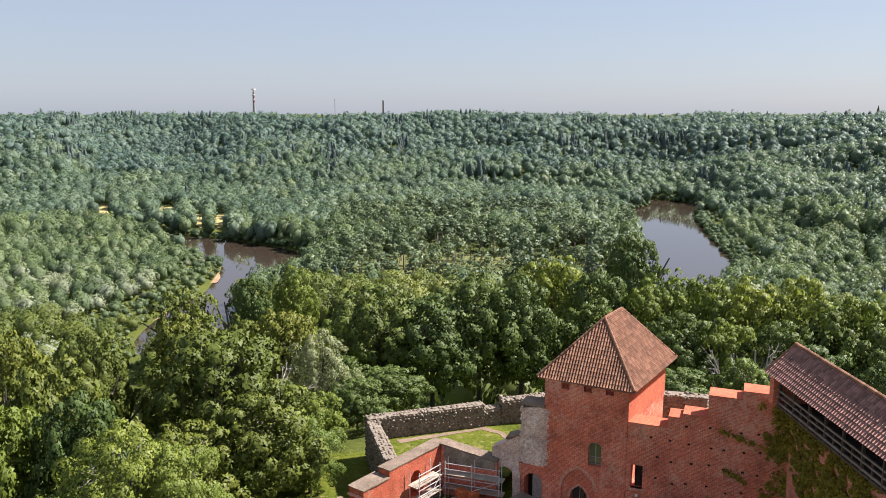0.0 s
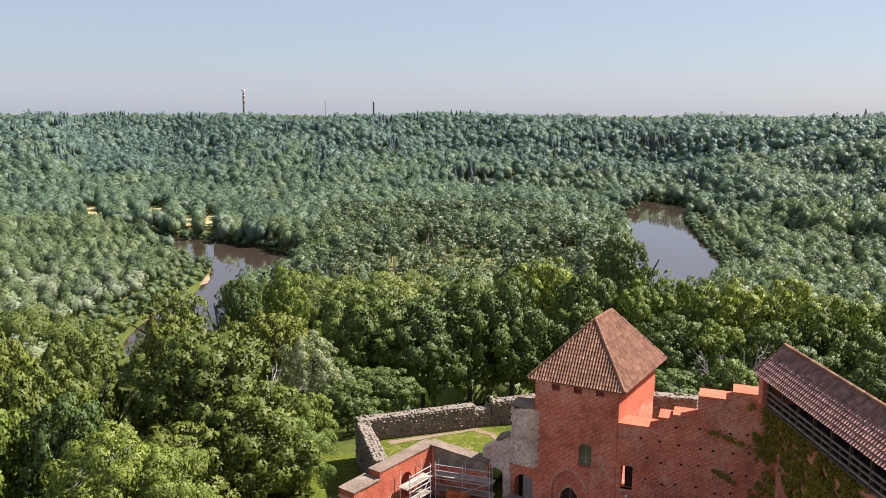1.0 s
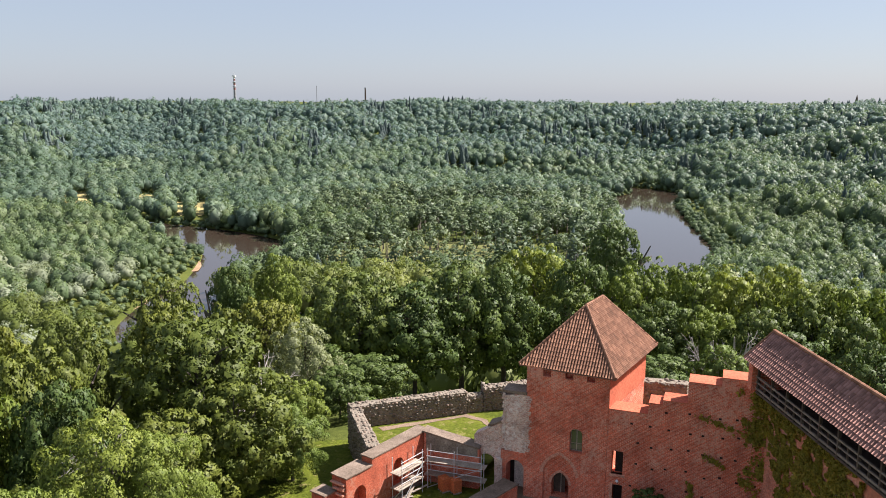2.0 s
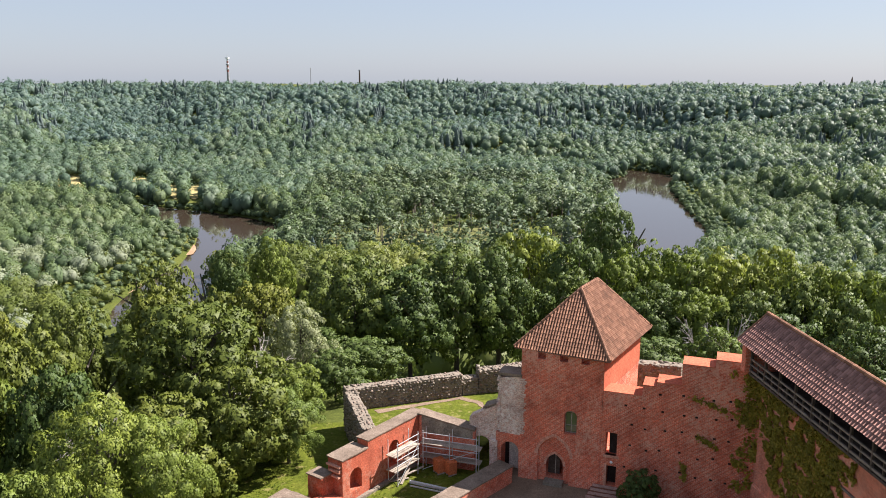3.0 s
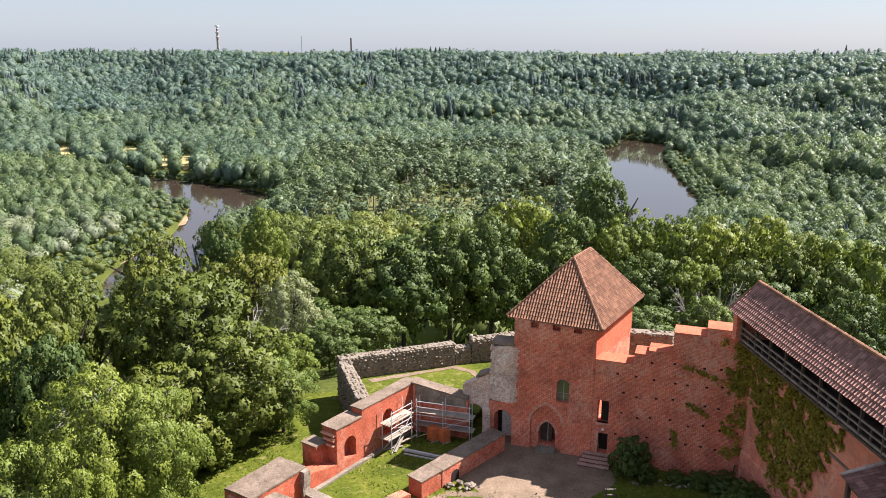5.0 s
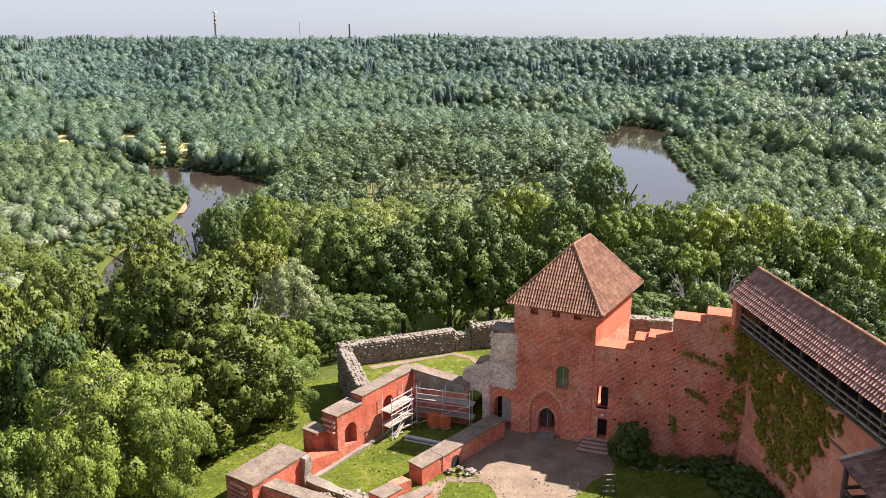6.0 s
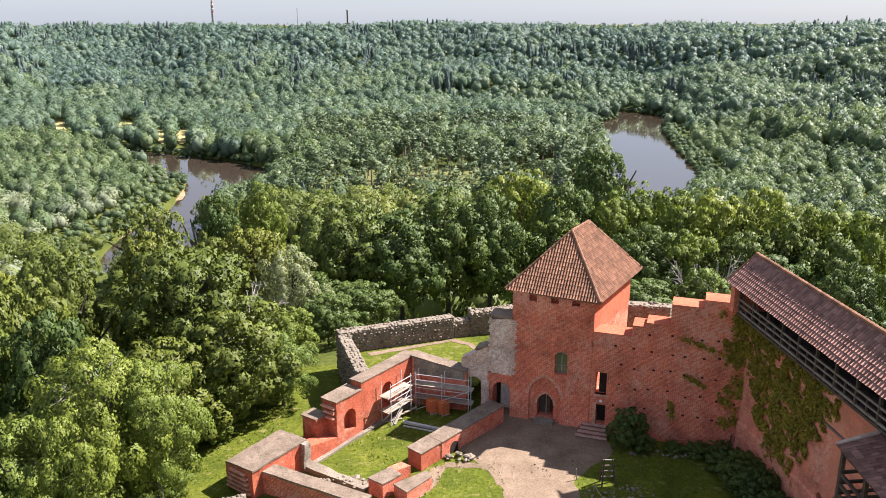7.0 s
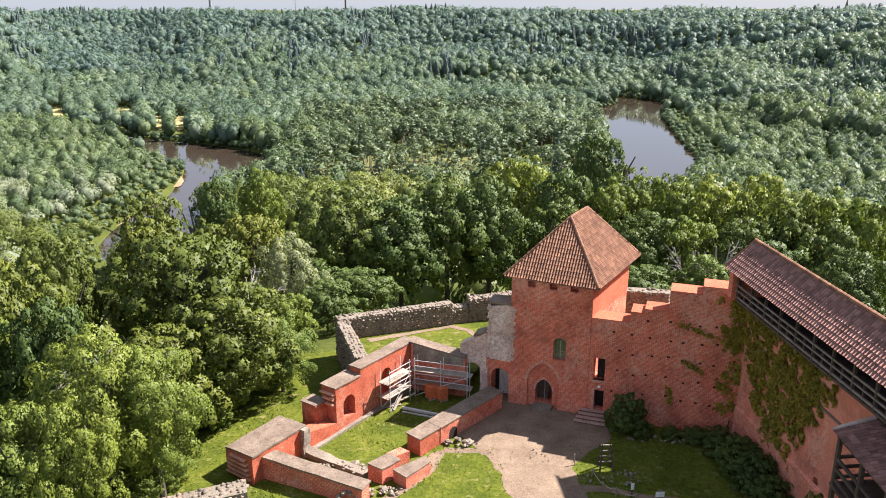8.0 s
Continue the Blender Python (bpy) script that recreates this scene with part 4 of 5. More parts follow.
def gallery():
    """The ivy-grown wall with a roofed timber wall walk on top."""
    L = Line((24.55, 52.4), (25.6, 24.0))
    w = tagged(part("wall_south", prism(L.plan(0, 28.5, 0.0, 1.6), -1.5, 12.1), BRICK_SOUTH), "tall red brick wall overgrown with creeper", "wall", kind="structure")
    cut(w, [L.cutter(10.85, 11.4, 3.0, 3.95, -1, 0.7, rise=0.25)])
    part("ledge", prism(L.plan(8.2, 28.0, -0.12, 0.002), 8.5, 8.62), TIMBER_RAIL, w, "weathered timber ledge across the wall")
    part("plinth", prism(L.plan(0.1, 28.0, -0.16, 0.002), -1.4, [2.9, 4.0, 4.15, 3.05]), BRICK_SOUTH, w, "slightly projecting sloped brick plinth")
    t = thing("wall_walk", (23.2, 51.0, 12.1), "roofed dark timber wall walk on top of the brick wall", "gallery")
    G = Line((22.95, 51.2), (23.95, 24.0))
    n = 14
    hang(part("floor", prism(G.plan(0, 27.0, 0, 2.6), 11.98, 12.12), TIMBER), t)
    hang(part("end_pier", prism(G.plan(-0.55, 0.05, -0.3, 2.4), 12.1, [14.3, 14.3, 15.6, 15.6]), BRICK, None, "plastered brick end pier"), t)
    for k in range(n):
        s = 0.25 + k * 2.0
        hang(part("post", bar(G.at(s, 0.08, 12.1), G.at(s, 0.08, 14.5), 0.16, 0.16, (1, 0, 0)), TIMBER), t)
        hang(part("post", bar(G.at(s + 1.0, 0.06, 12.1), G.at(s + 1.0, 0.06, 13.2), 0.1, 0.1, (1, 0, 0)), TIMBER), t)
        hang(part("rafter", bar(G.at(s, -0.35, 14.28), G.at(s, 1.3, 16.0), 0.12, 0.14), TIMBER), t)
    for z, h in ((12.3, 0.14), (12.75, 0.1), (13.15, 0.12), (14.45, 0.18)):
        hang(part("rail", bar(G.at(0, 0.05, z), G.at(27, 0.05, z), 0.1, h), TIMBER_RAIL if z < 14 else TIMBER), t)
    hang(part("back_wall", prism(G.plan(0, 27, 2.2, 2.5), 12.1, 14.6), TIMBER), t)
    E0, E1 = G.at(-0.85, -0.55, 14.2), G.at(27, -0.55, 14.2)
    R0, R1 = G.at(-0.6, 1.35, 16.15), G.at(27, 1.35, 16.15)
    B0, B1 = G.at(-0.6, 3.1, 14.2), G.at(27, 3.1, 14.2)
    bm = bmesh.new()
    a = [bm.verts.new(p) for p in (E0, E1, R1, R0, B0, B1)]
    bm.faces.new((a[0], a[1], a[2], a[3]))
    bm.faces.new((a[3], a[2], a[5], a[4]))
    bmesh.ops.solidify(bm, geom=bm.faces[:], thickness=0.08)
    roof = hang(part("roof", bm, TILE_DARK), t)
    tiled_face("roof_tiles", (E0, E1, R1, R0), E1 - E0, TILE_DARK, roof, 0.26, 0.36, "", 0.02, 0.085)
    tiled_face("roof_tiles", (B1, B0, R0, R1), B0 - B1, TILE_DARK, roof, 0.26, 0.36, "", 0.02, 0.085)
    ridge_tiles("ridge_tiles", R0 + Vector((0, 0, 0.06)), R1 + Vector((0, 0, 0.06)), TILE, roof, 0.14)
    ridge_tiles("verge_tiles", E0 + Vector((0, 0, 0.06)), R0 + Vector((0, 0, 0.06)), TILE, roof, 0.1)
    return L


SOUTH = gallery()


def stair_roof():
    """The lower tiled roof over a timber stair against the wall."""
    t = thing("covered_stair", (21.9, 34.5, 0), "dark timber stair under a small red tiled roof", "stair")
    E0, E1 = Vector((21.7, 35.0, 11.0)), Vector((20.6, 22.0, 11.0))
    R0, R1 = Vector((24.5, 35.0, 11.82)), Vector((24.8, 22.0, 11.82))
    bm = bmesh.new()
    a = [bm.verts.new(p) for p in (E0, E1, R1, R0)]
    bm.faces.new(a)
    bmesh.ops.solidify(bm, geom=bm.faces[:], thickness=0.08)
    roof = hang(part("roof", bm, TILE_DARK), t)
    tiled_face("roof_tiles", (E0, E1, R1, R0), E1 - E0, TILE_DARK, roof, 0.26, 0.36, "", 0.02, 0.085)
    ridge_tiles("verge_tiles", E0 + Vector((0, 0, 0.06)), R0 + Vector((0, 0, 0.06)), TILE_PALE, roof, 0.13)
    for k, y in enumerate((34.6, 32.2, 29.8, 27.4)):
        hang(part("post", bar((21.9 - 0.08 * (34.6 - y), y, -0.2), (21.9 - 0.08 * (34.6 - y), y, 11.0), 0.2, 0.2, (1, 0, 0)), TIMBER), t)
    for z in (8.4, 9.0, 9.6, 10.8):
        hang(part("rail", bar((21.9, 34.7, z), (20.9, 22.0, z), 0.12, 0.18), TIMBER), t)
        hang(part("rail", bar((21.9, 34.7, z), (24.6, 34.9, z), 0.12, 0.16), TIMBER), t)
    hang(part("landing", prism([(21.8, 34.8), (20.8, 22), (24.9, 22), (24.8, 34.9)], 7.9, 8.1), TIMBER), t)


TILE_PALE = tile_material("pale_clay_tiles", (0.34, 0.24, 0.2), (0.45, 0.34, 0.29), (0.55, 0.44, 0.38))
stair_roof()

# ---- the ruined palace wing ----
LONG = Line((-7.95, 52.11), (-0.29, 61.75))   # inner face; d > 0 outside
NE = Line((-0.04, 61.73), (5.6, 59.8))


def ruin():
    def block(name, plan, z0, z1, mat=BRICK_NEW, seed=1, am=0.04, label=""):
        bm = prism(plan, z0, z1)
        roughen(bm, 0.7, am, seed)
        return part(name, bm, mat, ROOT, label)

    def cap(plan, z, seed=1, t=0.09):
        bm = prism(plan, z + 0.0, z + t)
        roughen(bm, 0.6, 0.035, seed)
        return part("cap", bm, CAP, ROOT, "grey mortar capping")
    a = tagged(part("wall_wing", prism(LONG.plan(6.1, 12.7, 0, 1.1), -2.5, 4.4), BRICK_NEW), "roofless red brick wing of the ruined palace", "wall", kind="structure")
    cut(a, [LONG.cutter(8.6, 9.9, 0.9, 3.3, -1, 0.75, rise=0.65)])
    ROOT = a
    cap(LONG.plan(6.05, 13.2, -0.06, 1.2), 4.4, 2)
    b = part("wall_step", prism(LONG.plan(3.2, 6.1, 0, 1.5), -2.5, 3.85), BRICK_NEW, ROOT)
    cut(b, [LONG.cutter(4.0, 5.35, 0.9, 2.75, -1, 0.8, rise=0.67)])
    cap(LONG.plan(3.15, 6.08, -0.06, 1.6), 3.85, 3)
    block("low_wall", LONG.plan(-0.6, 3.2, 0, 1.2), -2.5, [1.7, 0.95, 0.95, 1.7], BRICK_NEW, 4)
    block("step_block", LONG.plan(2.0, 3.3, 1.0, 2.5), -3, 2.6, BRICK_NEW, 5)
    cap(LONG.plan(1.9, 3.3, 1.0, 2.6), 2.6, 5)
    block("broad_wall", LONG.plan(-5.3, -0.6, -0.05, 2.75), -3, [2.2, 2.25, 2.1, 1.95], BRICK_NEW, 6, 0.1)
    bm = prism(LONG.plan(-5.3, -0.1, -0.1, 2.8), [2.15, 2.2, 2.05, 1.9], [2.3, 2.34, 2.2, 2.05])
    roughen(bm, 0.6, 0.07, 16)
    part("cap", bm, CAP, ROOT, "grey mortar capping")
    block("stone_end", LONG.plan(-0.75, -0.1, -0.45, 0.2), -0.5, 2.25, STONE, 7, 0.12)
    bm = prism(LONG.plan(-0.2, 12.0, -0.34, -0.004), -0.3, 0.22)
    roughen(bm, 0.5, 0.06, 31)
    part("footing", bm, MORTAR, ROOT, "pale stone footing")
    for s, d, z in ((3.1, 1.5, 3.3), (3.05, 1.2, 2.9), (3.0, 0.9, 2.5), (3.12, 0.5, 3.0)):
        part("brick_course", prism(LONG.plan(s - 0.14, s + 0.1, 0.1, d), z, z + 0.12), BRICK_PALE, ROOT)
    for k in range(5):
        part("brick_course", prism(LONG.plan(-5.5, -5.2, 0.2 + 0.1 * k, 2.6 - 0.1 * k), 0.3 + 0.35 * k, 0.42 + 0.35 * k), BRICK_PALE, ROOT)
    # the wing's far wall, in shade, in stone and brick
    n = block("end_wall", NE.plan(-0.1, 4.7, 0, 1.0), -0.5, [4.5, 3.5, 3.5, 4.5], BRICK, 8, 0.05)
    block("end_wall_core", NE.plan(0.1, 4.6, -0.06, 0.6), 2.9, [4.4, 3.75, 3.75, 4.4], STONE, 18, 0.08)
    bm = prism(NE.plan(-0.2, 4.75, -0.1, 1.15), [4.46, 3.58, 3.58, 4.46], [4.6, 3.72, 3.72, 4.6])
    roughen(bm, 0.6, 0.04, 9)
    part("cap", bm, CAP, ROOT, "grey mortar capping")
    S = Line((0.45, 50.95), (7.6, 58.35))
    block("court_wall", S.plan(2.3, 10.0, 0, 1.4), -0.5, 1.45, BRICK, 10, 0.03)
    cap(S.plan(2.25, 10.1, -0.06, 1.46), 1.45, 10)
    block("court_wall", S.plan(0.1, 2.3, 0.04, 1.4), -0.5, [1.4, 1.44, 1.44, 1.42], BRICK_NEW, 11, 0.05)
    cap(S.plan(0.0, 2.24, -0.02, 1.46), 1.44, 11)
    part("drain_hole", S.arch(3.3, 4.2, 0.0, 0.95, -0.02, 0.05, rise=0.4), DARK, ROOT)
    # stumps of cross walls
    block("wall_stump", [(-3.25, 48.3), (-2.25, 47.55), (-0.95, 48.75), (-1.75, 49.65)], -0.3, 1.2, BRICK, 12, 0.05)
    cap([(-3.3, 48.35), (-2.25, 47.5), (-0.9, 48.75), (-1.75, 49.7)], 1.2, 12)
    block("wall_stump", [(-1.45, 47.95), (-0.55, 47.0), (1.2, 48.8), (0.85, 49.6)], -0.3, [0.95, 0.95, 0.8, 0.85], BRICK, 13, 0.05)
    cap([(-1.5, 47.95), (-0.55, 46.95), (1.2, 48.8), (0.85, 49.65)], 0.9, 13)
    block("wall_stump", [(-2.0, 50.2), (-1.3, 49.7), (-0.3, 50.4), (-1.0, 51.0)], -0.3, 0.9, BRICK, 14, 0.05)
    C = Line((-8.3, 51.9), (-3.3, 48.7))
    block("cross_footing", C.plan(0.0, 5.9, -0.35, 0.45), -0.3, [0.5, 0.32, 0.32, 0.5], MORTAR, 19, 0.14, "low pale rubble footing across the lawn")
    F = Line((-11.8, 49.3), (-3.3, 44.95))
    block("front_wall", F.plan(0.0, 9.3, 0.0, 1.05), -2.5, [1.75, 1.35, 1.35, 1.75], BRICK, 15, 0.04)
    bm = prism(F.plan(-0.05, 9.4, -0.06, 1.12), [1.72, 1.32, 1.32, 1.72], [1.86, 1.46, 1.46, 1.86])
    roughen(bm, 0.6, 0.035, 15)
    part("cap", bm, CAP, ROOT, "grey mortar capping")


ruin()

# ---- courtyard surfaces ----
def lawn():
    xs, ys = np.arange(-34, 26.6, 1.0), np.arange(16, 70.1, 1.0)
    bm = bmesh.new()
    X, Y = np.meshgrid(xs, ys)
    Z = land(X, Y) + 0.02
    vs = [[bm.verts.new((X[j, i], Y[j, i], Z[j, i])) for i in range(len(xs))] for j in range(len(ys))]
    for j in range(len(ys) - 1):
        for i in range(len(xs) - 1):
            bm.faces.new((vs[j][i], vs[j][i + 1], vs[j + 1][i + 1], vs[j + 1][i]))
    tagged(part("lawn", bm, GRASS), "sunlit mown lawn round the castle ruins", "lawn", kind="structure")


lawn()


def sheet(name, pts, z, material, label, category, cell=0.8, rag=0.18, seed=1):
    bm = bmesh.new()
    f = bm.faces.new([bm.verts.new((x, y, z)) for x, y in pts])
    for _ in range(5):
        es = [e for e in bm.edges if e.calc_length() > cell and e.is_boundary]
        if es:
            bmesh.ops.subdivide_edges(bm, edges=es, cuts=1)
    for v in bm.verts:
        o = noise.noise_vector(v.co * 0.8 + Vector((seed, 0, 0))) * rag * 1.5 + noise.noise_vector(v.co * 2.5 + Vector((0, seed, 0))) * rag
        v.co.x += o.x
        v.co.y += o.y
    bmesh.ops.triangulate(bm, faces=bm.faces[:])
    bmesh.ops.recalc_face_normals(bm, faces=bm.faces[:])
    if bm.faces[0].normal.z < 0:
        bmesh.ops.reverse_faces(bm, faces=bm.faces[:])
    return tagged(part(name, bm, material), label, category, kind="structure")


sheet("path", [(2.8, 54.6), (4.0, 59.3), (8.2, 61.5), (10.5, 58.8), (15.6, 56.3), (15.2, 53.1), (11.3, 49.0), (11.8, 45.4), (13, 36), (13, 25), (2, 25), (4.5, 38), (6.6, 45.6), (6.0, 49.2), (4.8, 52.3)],
      0.034, GRAVEL, "pale trodden gravel courtyard path", "path", rag=0.22)
sheet("path", [(2.4, 51.8), (1.6, 49.2), (-0.6, 46.6), (-3.5, 43.5), (-4.8, 43.8), (-1.9, 46.3), (0.2, 48.6), (1.3, 51.5)], 0.03, GRAVEL, "narrow worn path beside the wall stumps", "path", rag=0.15, seed=4)
sheet("path", [(2.2, 52.2), (5.2, 51.9), (7.0, 50.9), (7.0, 50.4), (5.0, 51.2), (2.4, 51.5)], 0.038, GRAVEL, "narrow worn track in the grass", "path", rag=0.12, seed=6)
sheet("path", [(11.4, 47.0), (13.4, 46.6), (16.5, 45.4), (20, 45.0), (20, 44.5), (16.4, 44.9), (13.2, 45.9), (11.6, 46.1)], 0.038, GRAVEL, "narrow worn track in the grass", "path", rag=0.12, seed=7)
sheet("terrace", [(-6.0, 68.8), (-3.6, 60.8), (-0.6, 62.6), (5.4, 60.8), (6.6, 64.5), (12, 68.0), (11, 73.0), (4.0, 72.0)], 2.0, GRASS, "bright green raised lawn behind the wing", "lawn", rag=0.02, seed=2)
sheet("path", [(-4.4, 68.2), (3.9, 71.2), (5.9, 69.9), (6.9, 66.5), (6.5, 66.2), (5.4, 69.5), (3.6, 70.6), (-4.0, 67.5)], 2.03, GRAVEL, "narrow worn path across the raised lawn", "path", rag=0.1, seed=3)


def grass_tufts():
    rs = np.random.RandomState(3)
    n = 15000
    x, y = rs.uniform(-28, 25, n), rs.uniform(40, 62, n)
    on_path = ((x > 3.5) & (x < 14.5) & (y > 40) & ((y > 52) | ((x > 6.4) & (x < 11.6))))
    ok = ~on_path & (land(x, y) > -6)
    x, y = x[ok], y[ok]
    c = np.stack([x, y, land(x, y) + 0.06], 1)
    a = rs.uniform(0, math.tau, len(x))
    h = rs.uniform(0.03, 0.09, len(x)) * (1 + 1.2 * (wave(x, y, 9, 41) > 0.6))
    w = rs.uniform(0.03, 0.08, len(x))
    d = np.stack([np.cos(a) * w, np.sin(a) * w, 0 * w], 1)
    tip = c + np.stack([rs.normal(size=len(x)) * 0.05, rs.normal(size=len(x)) * 0.05, h], 1)
    tagged(soup("grass_tufts", np.stack([c - d, c + d, tip], 1), 3, TUFT), "ragged tufts of green grass on the lawn", "grass", kind="stuff")


TUFT = leaf_mat("grass_blades", (0.07, 0.11, 0.014), (0.12, 0.17, 0.02), (0.2, 0.23, 0.05), 0.4, 0.3, 0.7)
grass_tufts()


# ---- field-stone walls ----
def stone_cloud(rs, pts, size, flat=0.75):
    """Small uneven stones at the places given; returns their triangles."""
    out = []
    for p in pts:
        t = lumps(ICO1, rs, 0.36)
        a = rs.uniform(0, math.tau)
        c, s = math.cos(a), math.sin(a)
        k = size * rs.uniform(0.65, 1.35) * np.array([rs.uniform(0.8, 1.3), rs.uniform(0.7, 1.1), flat * rs.uniform(0.75, 1.1)])
        t = t * k
        t = np.stack([t[..., 0] * c - t[..., 1] * s, t[..., 0] * s + t[..., 1] * c, t[..., 2]], -1) + np.asarray(p)
        out.append(t)
    return np.concatenate(out)


def stone_wall(name, a, b, thick, z0, za, zb, label, seed, size=0.17):
    """A field-stone wall: a mortar heart with courses of uneven stones proud of it."""
    L = Line(a, b)
    bm = prism(L.plan(0, L.long, 0.03, thick - 0.03), z0, [za - 0.06, zb - 0.06, zb - 0.06, za - 0.06])
    roughen(bm, 0.8, 0.05, seed)
    w = tagged(part(name, bm, MORTAR), label, "wall", kind="structure")
    rs = np.random.RandomState(seed)
    pts = []
    n = int(L.long / (size * 1.75))
    for i in range(n):
        s = (i + 0.5) / n * L.long
        top = za + (zb - za) * s / L.long
        rows = int((top - z0) / (size * 1.5))
        for r in range(rows):
            z = z0 + (r + 0.5) * size * 1.5
            for d in (0.05, thick - 0.05):
                q = L.at(s + rs.uniform(-0.5, 0.5) * size * 1.7, d + rs.uniform(-0.04, 0.04))
                pts.append((q[0], q[1], z + rs.uniform(-0.05, 0.05)))
        for d in np.arange(0.15, thick, size * 1.7):
            q = L.at(s + rs.uniform(-0.1, 0.1), d)
            pts.append((q[0], q[1], top - 0.13 + rs.uniform(-0.05, 0.09)))
    for s in (0.05, L.long - 0.05):
        for z in np.arange(z0, zb, size * 1.5):
            for d in np.arange(0.15, thick, size * 1.7):
                q = L.at(s, d)
                pts.append((q[0], q[1], z))
    ob = soup("stones", stone_cloud(rs, pts, size), 3, STONES, w)
    bm = bmesh.new()
    bm.from_mesh(ob.data)
    bmesh.ops.remove_doubles(bm, verts=bm.verts, dist=0.0005)
    bm.to_mesh(ob.data)
    bm.free()
    ob["kind"] = "stuff"
    return w


def stones_material():
    m, nt, b = shader("mixed_field_stones", 0.9, 0.25)
    geo = nt.nodes.new("ShaderNodeNewGeometry")
    c = ramp(nt, geo.outputs["Random Per Island"], [(0.0, (0.12, 0.097, 0.076)), (0.3, (0.19, 0.157, 0.124)), (0.6, (0.235, 0.195, 0.155)), (0.85, (0.225, 0.155, 0.118)), (1.0, (0.29, 0.25, 0.205))])
    g = ramp(nt, noise_out(nt, 6.0, 4, 0.7), [(0.3, (0.65, 0.65, 0.65)), (0.7, (1.2, 1.2, 1.2))])
    nt.links.new(mix(nt, 1.0, c, g, "MULTIPLY"), b.inputs["Base Color"])
    bump(nt, b, noise_out(nt, 15.0, 4, 0.7), 0.5, 0.02)
    return m


STONES = stones_material()
LABEL_STONE = "thick grey field-stone wall with a ragged top"
stone_wall("wall_outer", (-6.9, 68.0), (4.0, 71.4), 1.1, 0.0, 4.15, 4.25, LABEL_STONE, 5)
stone_wall("wall_outer", (4.1, 71.5), (5.6, 72.0), 1.0, 1.0, 3.75, 3.75, "lower stretch of the grey field-stone wall", 6)
stone_wall("wall_outer", (5.7, 72.0), (10.5, 72.9), 1.2, 1.0, 4.35, 4.6, LABEL_STONE, 7)
stone_wall("wall_outer", (-3.7, 60.3), (-5.9, 68.1), 1.15, -2.2, 4.0, 4.1, LABEL_STONE, 8)
stone_wall("wall_outer", (18.6, 66.5), (23.0, 64.8), 1.2, -1.0, 7.2, 7.4, "short stump of grey stone wall", 9, 0.22)
stone_wall("wall_outer", (-11.6, 47.4), (-21.5, 44.9), 1.7, -4.0, 1.0, 0.2, "low broken field-stone wall below the ruins", 10, 0.2)


def loose_stones(cx, cy, rx, ry, n, size, seed, label, z=0.0, pile=0.0):
    """A heap of separate stones lying on the ground."""
    rs = np.random.RandomState(seed)
    for _ in range(n):
        a, r = rs.uniform(0, math.tau), math.sqrt(rs.uniform(0, 1))
        x, y = cx + rx * r * math.cos(a), cy + ry * r * math.sin(a)
        k = size * rs.uniform(0.5, 1.3)
        up = z + pile * (1 - r)
        t = stone_cloud(rs, [(0, 0, 0)], k)
        ob = soup("stone", t, 3, STONES)
        ob.location = (x, y, up + k * 0.25)
        tagged(ob, label, "stone", "stones lying by the ruins")


loose_stones(3.4, 52.6, 1.5, 0.7, 34, 0.2, 21, "pale rough stone in a heap by the court wall", 0.05, 0.35)
loose_stones(-2.2, 46.6, 1.6, 0.6, 30, 0.2, 22, "rough grey stone beside the wall stumps", 0.05, 0.2)
loose_stones(-4.4, 45.4, 1.2, 0.9, 30, 0.24, 23, "rough grey stone fallen from the wall end", 0.2, 0.9)
loose_stones(-5.2, 49.6, 2.6, 0.9, 46, 0.2, 24, "rough grey stone along the inner wall foot", 0.05, 0.35)
loose_stones(14.5, 47.6, 2.6, 0.9, 40, 0.12, 25, "small pale stone lying in the grass", 0.05, 0.0)
loose_stones(19.5, 52.5, 3.2, 0.6, 26, 0.15, 26, "small pale stone at the wall's foot", 0.05, 0.0)
loose_stones(9.5, 50.6, 2.6, 1.6, 24, 0.07, 27, "small loose stone on the gravel", 0.09, 0.0)


